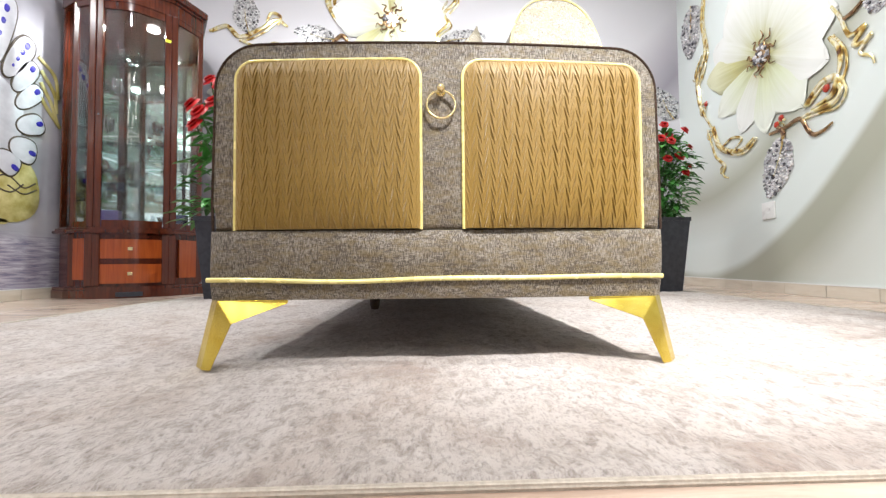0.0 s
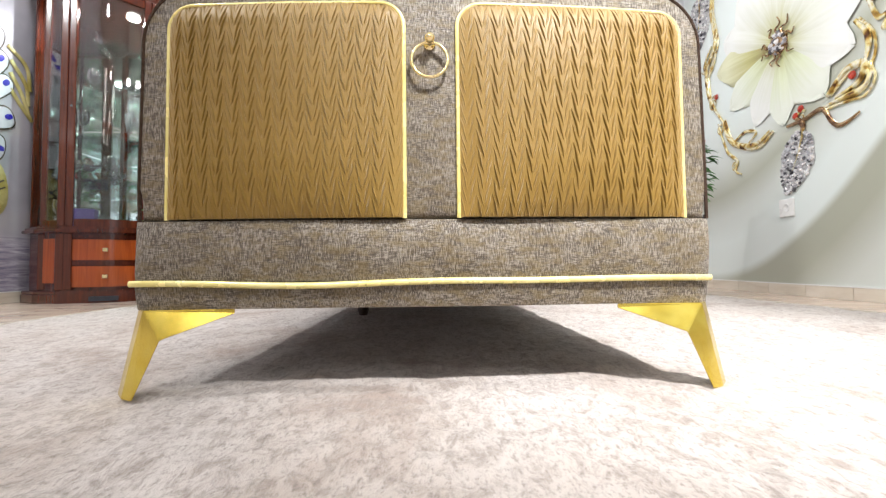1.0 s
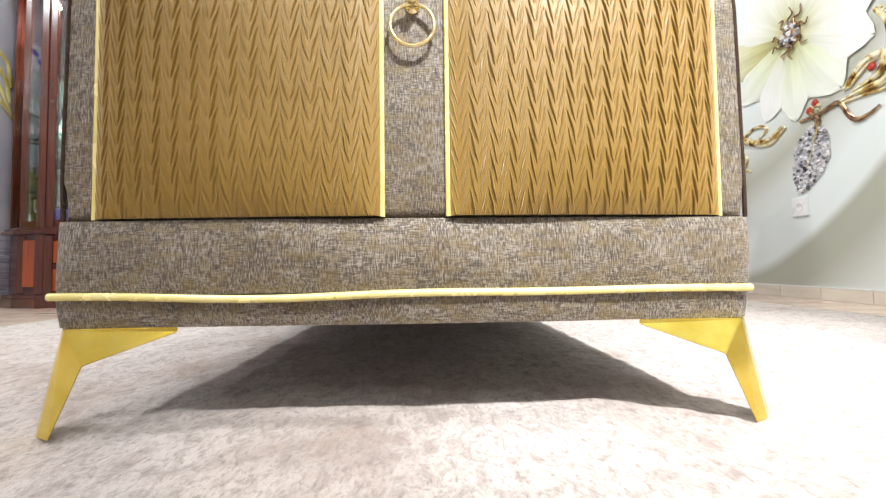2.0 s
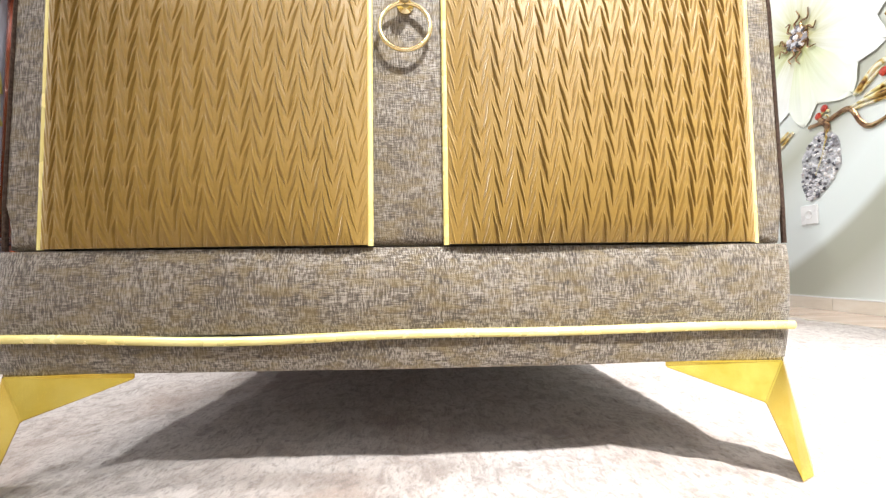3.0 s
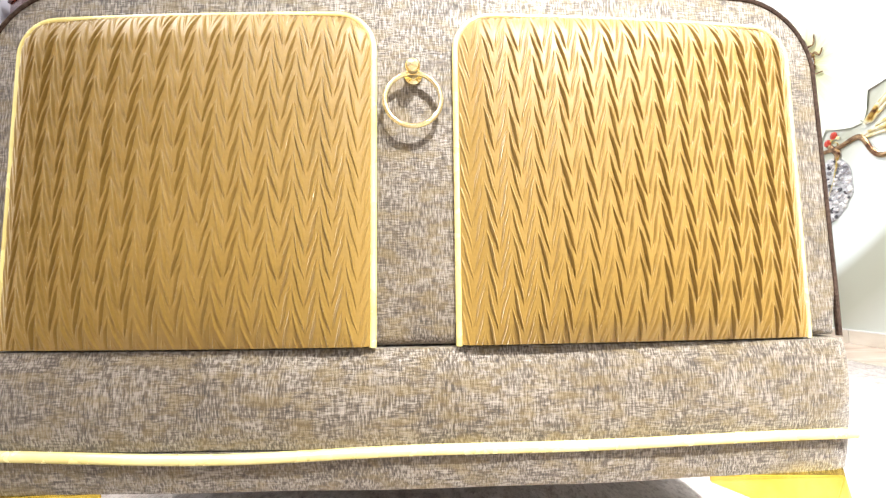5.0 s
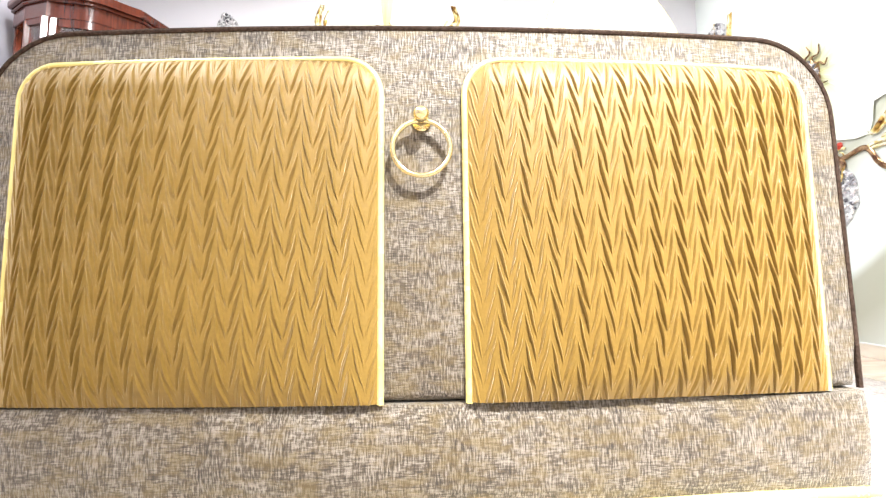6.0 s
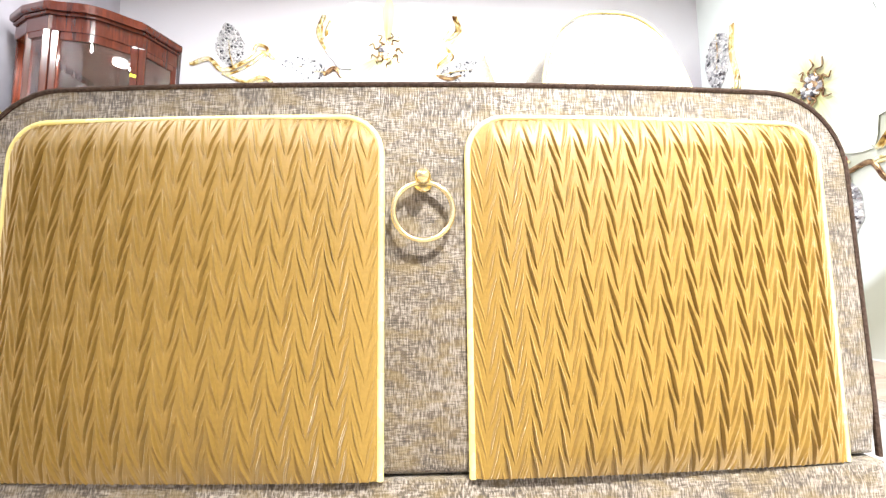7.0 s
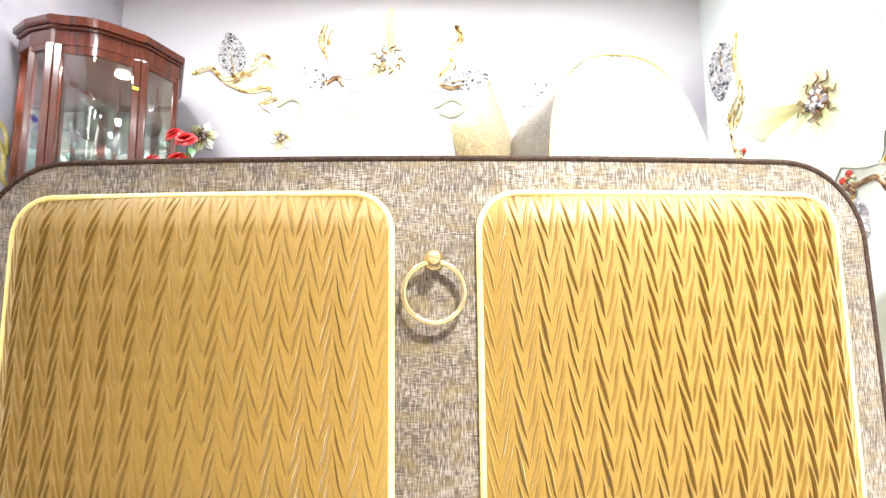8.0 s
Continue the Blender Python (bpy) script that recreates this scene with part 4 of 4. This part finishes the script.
def curl(parent, c, r, turns, start, thick, mat=None):
    pts = []
    n = int(14 * turns)
    for i in range(n + 1):
        f = i / n
        w = radians(start) + 2 * math.pi * turns * f
        pts.append((c[0] + r * (1 - 0.7 * f) * math.cos(w), c[1] + r * (1 - 0.7 * f) * math.sin(w), thick * 0.4 + 0.004))
    part("curl", tube(bmesh.new(), pts, thick, flat=2, taper=lambda f: 1 - 0.6 * f), mat or VINE, parent, "curled gold tendril", True)


def crystal_leaf(parent, base, tip, width, seed, count=150):
    """A leaf set with cut stones, on a silver ground, with a gold rib."""
    rng = random.Random(seed)
    b, t = Vector(base), Vector(tip)
    d = t - b
    length = d.length
    d.normalize()
    s = Vector((-d.y, d.x))
    out = []
    for sg in (1, -1):
        row = [(b + d * length * f + s * sg * width * 0.5 * math.sin(math.pi * f ** 0.8) ** 0.75 * (1 + 0.06 * math.sin(f * 19))) for f in np.linspace(0.01, 0.99, 16)]
        out += row if sg > 0 else row[::-1]
    ground = part("crystal_leaf", prism(bmesh.new(), [(p.x, p.y) for p in out], 0.001, 0.004), SILVER, parent, "silver leaf set with clear cut stones")
    bm = bmesh.new()
    for k in range(count):
        f = rng.uniform(0.03, 0.97)
        half = width * 0.5 * math.sin(math.pi * f ** 0.8) ** 0.75
        p = b + d * length * f + s * rng.uniform(-0.97, 0.97) * half
        r = rng.uniform(0.006, 0.0125) * (width / 0.2) ** 0.5
        n = 6
        rot = rng.uniform(0, 1)
        ring = [bm.verts.new((p.x + r * math.cos(2 * math.pi * (i + rot) / n), p.y + r * math.sin(2 * math.pi * (i + rot) / n), 0.0045)) for i in range(n)]
        top = [bm.verts.new((p.x + 0.5 * r * math.cos(2 * math.pi * (i + rot) / n), p.y + 0.5 * r * math.sin(2 * math.pi * (i + rot) / n), 0.0045 + r * 0.7)) for i in range(n)]
        for i in range(n):
            bm.faces.new((ring[i], ring[(i + 1) % n], top[(i + 1) % n], top[i]))
        bm.faces.new(top)
    tagged(part("cut_stone", bm, CRYSTAL, ground, "small glittering cut stones"), kind="stuff")
    part("rib", tube(bmesh.new(), [(q.x, q.y, 0.011) for q in (b, b + d * length * 0.3 + s * 0.01, b + d * length * 0.62)], 0.006, taper=lambda f: 1 - 0.7 * f), VINE, ground, "gold rib")


def flower_heart(parent, c, r, seed):
    rng = random.Random(seed)
    bm = bmesh.new()
    for k in range(26):
        w, q = rng.uniform(0, 2 * math.pi), r * 0.62 * math.sqrt(rng.random())
        rr = rng.uniform(0.1, 0.2) * r
        x, y = c[0] + q * math.cos(w), c[1] + q * math.sin(w)
        ring = [bm.verts.new((x + rr * math.cos(i * 1.0472), y + rr * math.sin(i * 1.0472), 0.02)) for i in range(6)]
        top = [bm.verts.new((x + rr * 0.5 * math.cos(i * 1.0472), y + rr * 0.5 * math.sin(i * 1.0472), 0.02 + rr * 0.7)) for i in range(6)]
        for i in range(6):
            bm.faces.new((ring[i], ring[(i + 1) % 6], top[(i + 1) % 6], top[i]))
        bm.faces.new(top)
    h = part("flower_heart", bm, CRYSTAL, parent, "cluster of clear stones at the flower's heart")
    part("heart_setting", lathe(bmesh.new(), [(r * 0.72, 0.008), (r * 0.66, 0.02), (r * 0.2, 0.022)], 20, (c[0], c[1], 0)), VINE_DARK, h, "dark bronze setting")
    for k in range(9):
        w = 2 * math.pi * k / 9 + rng.uniform(-0.2, 0.2)
        a, q = Vector((math.cos(w), math.sin(w))), Vector((-math.sin(w), math.cos(w)))
        o = Vector(c)
        line = [o + a * r * 0.55, o + a * r * 0.85 + q * r * 0.22, o + a * r * 1.12 - q * r * 0.1, o + a * r * (1.25 + 0.3 * rng.random()) + q * r * 0.16]
        part("heart_curl", tube(bmesh.new(), spline([(p.x, p.y, 0.024) for p in line], 6), r * 0.075, taper=lambda f: 1 - 0.6 * f), VINE_DARK, h, "bronze curl")


mural_right = thing("flower_mural", FRAME_R, "printed mural of a big white flower with gold vines", "mural", "flower murals")
CR = (1.10, 1.575)
for dx, dz, w, mat in ((-0.34, 0.60, 0.40, PETAL_WHITE), (0.03, 0.66, 0.46, PETAL_WHITE), (0.33, 0.40, 0.42, PETAL_WHITE), (-0.66, 0.10, 0.26, PETAL_OLIVE), (-0.56, 0.31, 0.30, PETAL_WHITE), (0.31, -0.47, 0.32, PETAL_GREEN),
                       (-0.52, -0.24, 0.24, PETAL_GREEN), (0.0, -0.54, 0.24, PETAL_GREEN), (-0.25, -0.46, 0.25, PETAL_WHITE), (0.50, -0.28, 0.28, PETAL_WHITE), (0.57, -0.02, 0.34, PETAL_WHITE)):
    petal(mural_right, CR, math.degrees(math.atan2(dz, dx)), math.hypot(dx, dz), w * 1.22, mat, lift=0.002 + 0.001 * (dx + 0.7))
flower_heart(mural_right, CR, 0.105, 3)
for ctrl, r, mat in (([(0.44, 2.4), (0.41, 2.2), (0.45, 1.93), (0.33, 1.77), (0.33, 1.62), (0.36, 1.5), (0.42, 1.40), (0.51, 1.28)], 0.016, None),
                     ([(0.40, 1.93), (0.30, 1.82), (0.33, 1.70), (0.44, 1.80), (0.43, 1.92)], 0.011, None),
                     ([(0.51, 1.28), (0.58, 1.12), (0.70, 1.035), (0.86, 1.00), (0.99, 1.05)], 0.017, None),
                     ([(0.62, 1.08), (0.75, 1.12), (0.86, 1.08), (0.78, 1.03)], 0.009, None),
                     ([(0.45, 1.28), (0.50, 1.14), (0.55, 1.03), (0.60, 0.985), (0.66, 0.93), (0.63, 0.885), (0.65, 0.85), (0.70, 0.83)], 0.011, None),
                     ([(1.13, 1.03), (1.26, 1.03), (1.38, 1.045), (1.44, 0.955), (1.48, 0.92), (1.54, 0.925), (1.60, 0.95)], 0.011, VINE_DARK),
                     ([(1.60, 1.42), (1.655, 1.33), (1.66, 1.25), (1.635, 1.18)], 0.013, None),
                     ([(1.635, 1.18), (1.655, 1.10), (1.60, 1.05), (1.50, 1.055), (1.38, 1.045)], 0.013, None),
                     ([(1.42, 1.10), (1.54, 1.19), (1.635, 1.18), (1.60, 1.10), (1.47, 1.07)], 0.016, None),
                     ([(1.62, 1.58), (1.67, 1.49), (1.70, 1.40), (1.73, 1.36), (1.80, 1.37), (1.74, 1.31), (1.79, 1.29), (1.83, 1.31), (1.77, 1.25), (1.83, 1.2), (1.84, 1.16)], 0.011, None),
                     ([(1.68, 1.47), (1.75, 1.48), (1.84, 1.53)], 0.010, VINE_DARK),
                     ([(1.20, 1.06), (1.25, 1.0), (1.235, 0.96)], 0.014, VINE_DARK)):
    vine(mural_right, ctrl, r, mat)
for c, r, turns, start, th in (((0.40, 1.46), 0.06, 1.3, 60, 0.009), ((0.30, 1.80), 0.05, 1.1, 200, 0.007), ((0.63, 0.90), 0.035, 1.2, 90, 0.007), ((0.48, 1.22), 0.05, 1.2, 10, 0.01), ((1.24, 1.05), 0.04, 1.2, 40, 0.009)):
    curl(mural_right, c, r, turns, start, th)
for x, z in ((1.2, 1.07), (1.24, 1.1), (0.44, 1.50), (1.57, 1.15)):
    part("red_drop", lathe(bmesh.new(), [(0.022, 0.002), (0.018, 0.008), (0.006, 0.012)], 12, (x, z, 0.006)), RED, mural_right, "red enamel drop")
crystal_leaf(mural_right, (1.255, 0.975), (1.105, 0.605), 0.25, 1, 260)
crystal_leaf(mural_right, (0.26, 2.44), (0.22, 1.98), 0.34, 2, 240)
crystal_leaf(mural_right, (1.80, 1.50), (1.98, 1.46), 0.16, 4, 90)

mural_back = thing("flower_mural", FRAME_B, "printed mural of white flowers, gold vines and stones", "mural", "flower murals")
CB = (-0.32, 2.43)
for a, length, w, mat in ((52, 0.55, 0.44, PETAL_WHITE), (128, 0.55, 0.44, PETAL_WHITE), (88, 0.5, 0.13, PETAL_OLIVE), (8, 0.56, 0.42, PETAL_WHITE), (172, 0.56, 0.42, PETAL_WHITE), (-142, 0.48, 0.14, PETAL_OLIVE),
                          (-30, 0.5, 0.3, PETAL_WHITE), (-62, 0.6, 0.34, PETAL_GREEN), (-108, 0.62, 0.36, PETAL_GREEN), (-85, 0.66, 0.22, PETAL_WHITE)):
    petal(mural_back, CB, a, length, w, mat, lift=0.002 + 0.00002 * (a + 180))
flower_heart(mural_back, CB, 0.115, 8)
for ctrl, r, mat in (([(0.24, 2.75), (0.27, 2.62), (0.17, 2.5), (0.20, 2.40), (0.10, 2.30), (0.09, 2.2)], 0.014, None), ([(0.20, 2.62), (0.15, 2.52), (0.21, 2.45)], 0.01, None),
                     ([(-0.86, 2.75), (-0.9, 2.6), (-0.84, 2.46), (-0.80, 2.40)], 0.014, None), ([(-0.80, 2.7), (-0.83, 2.58), (-0.76, 2.5)], 0.012, None),
                     ([(-1.95, 2.31), (-1.8, 2.36), (-1.68, 2.26), (-1.5, 2.33), (-1.36, 2.42), (-1.27, 2.36)], 0.016, None), ([(-1.44, 2.40), (-1.40, 2.48), (-1.32, 2.45), (-1.34, 2.37)], 0.012, None),
                     ([(-1.68, 2.23), (-1.50, 2.16), (-1.36, 2.2), (-1.27, 2.13), (-1.38, 2.05), (-1.3, 1.98)], 0.014, None), ([(-1.25, 2.03), (-1.13, 2.1), (-1.05, 2.05), (-1.07, 1.93)], 0.018, PETAL_WHITE),
                     ([(-0.85, 2.22), (-0.76, 2.28), (-0.7, 2.2)], 0.016, VINE_DARK), ([(0.09, 2.22), (0.2, 2.19), (0.3, 2.22)], 0.014, VINE_DARK),
                     ([(0.05, 2.02), (0.2, 2.1), (0.3, 2.03), (0.2, 1.95), (0.08, 1.98)], 0.018, PETAL_WHITE), ([(-0.72, 2.05), (-0.6, 1.96), (-0.4, 1.93), (-0.2, 1.9), (0.0, 1.98)], 0.010, None)):
    vine(mural_back, ctrl, r, mat)
crystal_leaf(mural_back, (-1.60, 2.30), (-1.66, 2.68), 0.24, 5, 170)
crystal_leaf(mural_back, (-0.83, 2.24), (-1.20, 2.33), 0.20, 6, 130)
crystal_leaf(mural_back, (0.12, 2.22), (0.56, 2.30), 0.19, 7, 130)
crystal_leaf(mural_back, (0.86, 1.90), (0.98, 2.28), 0.20, 9, 120)
crystal_leaf(mural_back, (2.30, 1.52), (2.14, 1.82), 0.24, 10, 150)
crystal_leaf(mural_back, (2.26, 1.02), (2.30, 1.38), 0.2, 11, 110)
crystal_leaf(mural_back, (2.26, 0.30), (2.30, 0.62), 0.16, 12, 70)
for x, z, s in ((-1.84, 1.77, 0.07), (-1.2, 1.76, 0.06)):
    for k in range(6):
        petal(mural_back, (x, z), 60 * k + 10, s * 1.9, s * 1.2, PETAL_WHITE if k % 2 else PETAL_OLIVE, lift=0.001 + 0.0004 * k)
    flower_heart(mural_back, (x, z), s * 0.8, 20)
for a in (200, 235, 300, 335):
    petal(mural_back, (-0.4, 2.0), a, 0.34, 0.2, PETAL_WHITE, lift=0.0005)

peacock = thing("peacock_mural", FRAME_L, "printed mural of a white peacock with blue spots", "mural")


def blob(name, c, length, width, angle, mat, lo, hi, parent, label="", pinch=0.25):
    ca, sa = math.cos(radians(angle)), math.sin(radians(angle))
    out = []
    for k in range(32):
        w = 2 * math.pi * k / 32
        x, y = 0.5 * length * math.copysign(abs(math.cos(w)) ** 0.8, math.cos(w)), 0.5 * width * math.copysign(abs(math.sin(w)) ** 0.8, math.sin(w)) * (1 + pinch * math.cos(w))
        out.append((c[0] + ca * x - sa * y, c[1] + sa * x + ca * y))
    return part(name, prism(bmesh.new(), out, lo, hi, "z", min(0.003, (hi - lo) * 0.6), 2), mat, parent, label, True)


blob("belly", (2.50, 0.665), 0.62, 0.40, 8, OCHRE, 0.0008, 0.004, peacock, "ochre yellow belly")
blob("foot", (2.53, 0.475), 0.16, 0.035, 0, OCHRE, 0.0008, 0.004, peacock, "ochre foot")
blob("tail_disc", (2.38, 1.12), 0.52, 0.62, 80, FEATHER, 0.0008, 0.005, peacock, "pale round tail", 0.0)
for y, z, length, width, angle, spots in ((2.40, 1.78, 0.6, 0.16, 95, 4), (2.53, 1.62, 0.52, 0.15, 78, 4), (2.645, 1.51, 0.36, 0.135, 62, 4), (2.69, 1.405, 0.28, 0.12, 58, 1), (2.72, 1.285, 0.25, 0.12, 48, 1), (2.735, 1.11, 0.21, 0.14, 25, 1), (2.69, 0.94, 0.19, 0.17, -10, 1), (2.59, 0.84, 0.18, 0.15, -30, 1)):
    f = blob("feather", (y, z), length, width, angle, INK, 0.001, 0.0065, peacock, "white feather with a dark outline and blue spots")
    blob("feather_field", (y, z), length - 0.02, width - 0.02, angle, FEATHER, 0.0066, 0.0095, f, "white feather field")
    for k in range(spots):
        q = length * (0.30 - 0.17 * k)
        blob("spot", (y + q * math.cos(radians(angle)), z + q * math.sin(radians(angle))), 0.05 - 0.009 * k, 0.032 - 0.006 * k, angle, BLUE, 0.0096, 0.0115, f, "blue spot", 0.1)
for k, ctrl in enumerate(([(2.78, 1.58), (2.90, 1.50), (2.93, 1.35)], [(2.80, 1.50), (2.90, 1.38), (2.92, 1.25)], [(2.80, 1.42), (2.88, 1.30), (2.93, 1.18)], [(2.80, 1.32), (2.87, 1.24), (2.95, 1.16)])):
    part("tail_strand", tube(bmesh.new(), spline([(y, z, 0.004) for y, z in ctrl], 8), 0.014, flat=2), OCHRE, peacock, "ochre tail strand", True)
for k, ctrl in enumerate(([(2.50, 0.72), (2.60, 0.76), (2.70, 0.70), (2.78, 0.74)], [(2.52, 0.68), (2.62, 0.66), (2.70, 0.72)], [(2.60, 0.70), (2.70, 0.66), (2.79, 0.70)])):
    part("drawn_line", tube(bmesh.new(), spline([(y, z, 0.004) for y, z in ctrl], 8), 0.005, flat=2), INK, peacock, "dark drawn line", True)

# ---- wall outlet ----
outlet = thing("wall_outlet", FRAME_R @ Matrix.Translation((1.10, 0.53, 0)), "white plastic wall socket on the mural wall", "outlet")
part("cover", boxed(-0.058, 0.058, -0.056, 0.056, 0.0005, 0.011, 0.004), PLASTIC, outlet)
part("socket", lathe(bmesh.new(), [(0.026, 0.0112), (0.026, 0.013), (0.022, 0.013), (0.02, 0.0115)], 24), PLASTIC, outlet, "round socket well", True)

# ---- ceiling lamps ----
for k, (sx, sy, power) in enumerate(SPOTS):
    lampthing = thing("ceiling_light", pose(sx, sy, H), "round recessed white ceiling light, switched on", "light", "ceiling lights")
    part("trim_ring", lathe(bmesh.new(), [(0.14, -0.001), (0.14, -0.012), (0.12, -0.014), (0.118, -0.001)], 28), WHITE, lampthing, "white trim ring", True)
    part("diffuser", lathe(bmesh.new(), [(0.117, -0.003), (0.117, -0.006)], 28), GLOW, lampthing, "glowing round diffuser")

for k in range(15):
    downlight = thing("ceiling_downlight", pose(-2.0 + 0.85 * (k % 5), -0.9 - 1.4 * (k // 5), H), "tiny round ceiling downlight, switched on", "light", "small ceiling downlights")
    part("trim_ring", lathe(bmesh.new(), [(0.05, -0.001), (0.05, -0.006), (0.04, -0.007), (0.039, -0.001)], 20), WHITE, downlight, "white trim ring", True)
    part("diffuser", lathe(bmesh.new(), [(0.038, -0.002), (0.038, -0.004)], 20), DOT_GLOW, downlight, "small glowing diffuser")

# Unseen glowing panels, added so the cabinet mirrors have something bright to reflect
for px, py in ((-1.7, -1.9), (0.5, -2.0), (-1.7, -3.5), (-0.1, -3.6), (-1.7, -5.2), (-0.2, -5.4)):
    panel_light = thing("ceiling_panel_light", pose(px, py, H), "added long white glowing ceiling panel, brightens the cabinet mirrors", "light", "ceiling panel lights")
    part("panel_frame", boxed(-0.3, 0.3, -0.6, 0.6, -0.02, -0.0005, 0.003), WHITE, panel_light)
    part("diffuser", boxed(-0.28, 0.28, -0.58, 0.58, -0.024, -0.0205), PANEL_GLOW, panel_light, "glowing flat diffuser")

# Fixtures made up for the added beams
for at, aim, power, spread in BEAMS:
    back = (Vector(at) - Vector(aim)).normalized()
    spot = thing("ceiling_spotlight", pose(at[0] + 0.11 * back.x, at[1] + 0.11 * back.y, H), "added small white ceiling spotlight, brightens the sofa end", "light", "ceiling spotlights")
    part("spot_base", lathe(bmesh.new(), [(0.045, 0), (0.045, -0.02), (0.012, -0.024), (0.012, -0.1)], 20), WHITE, spot, smooth=True)
    head = part("spot_head", lathe(bmesh.new(), [(0.03, 0.04), (0.045, 0.03), (0.052, -0.045), (0.048, -0.045), (0.042, 0.02)], 24), WHITE, spot, smooth=True)
    head.matrix_basis = Matrix.Translation((0, 0, -0.24 + 0.11 * back.z)) @ back.to_track_quat("Z", "Y").to_matrix().to_4x4()

# ---- skirting tiles, then floor tiles ----
skirt = {}
for name, m, a, c in (("baseboard_right", FRAME_R, 0.02, 10.3), ("baseboard_back", FRAME_B, X_LEFT + 0.01, 2.33), ("baseboard_left", FRAME_L, Y_FRONT, Y_BACK - 0.02)):
    b = part(name, boxed(a, c, 0.066 + FLOOR, 0.072 + FLOOR, 0.0005, 0.011), WHITE)
    b.matrix_basis = m
    tagged(b, "beige tile skirting with a white top joint", "baseboard", kind="structure")
    n = int((c - a) / 0.3)
    key = None
    for k in range(n):
        if key is None:
            key = part("skirting_tile", boxed(0, 0.297, FLOOR, 0.0655 + FLOOR, 0.0005, 0.0095, 0.0012), BASETILE, b)
            me = key.data
        else:
            key = new("skirting_tile", me)
            key.parent = b
        key.matrix_basis = Matrix.Translation((a + 0.3 * k, 0, 0))
me = None
for i in range(9):
    for j in range(18):
        x, y = X_LEFT + 0.01 + 0.602 * i, Y_BACK - 0.602 * (j + 1)
        if me is None:
            t = part("floor_tile", boxed(0, 0.598, 0, 0.598, -0.0036, 0.0, 0.0008), TILE, floor_ob)
            me = t.data
        else:
            t = new("floor_tile", me)
            t.parent = floor_ob
        t.matrix_basis = Matrix.Translation((x, y, FLOOR - 0.0003))
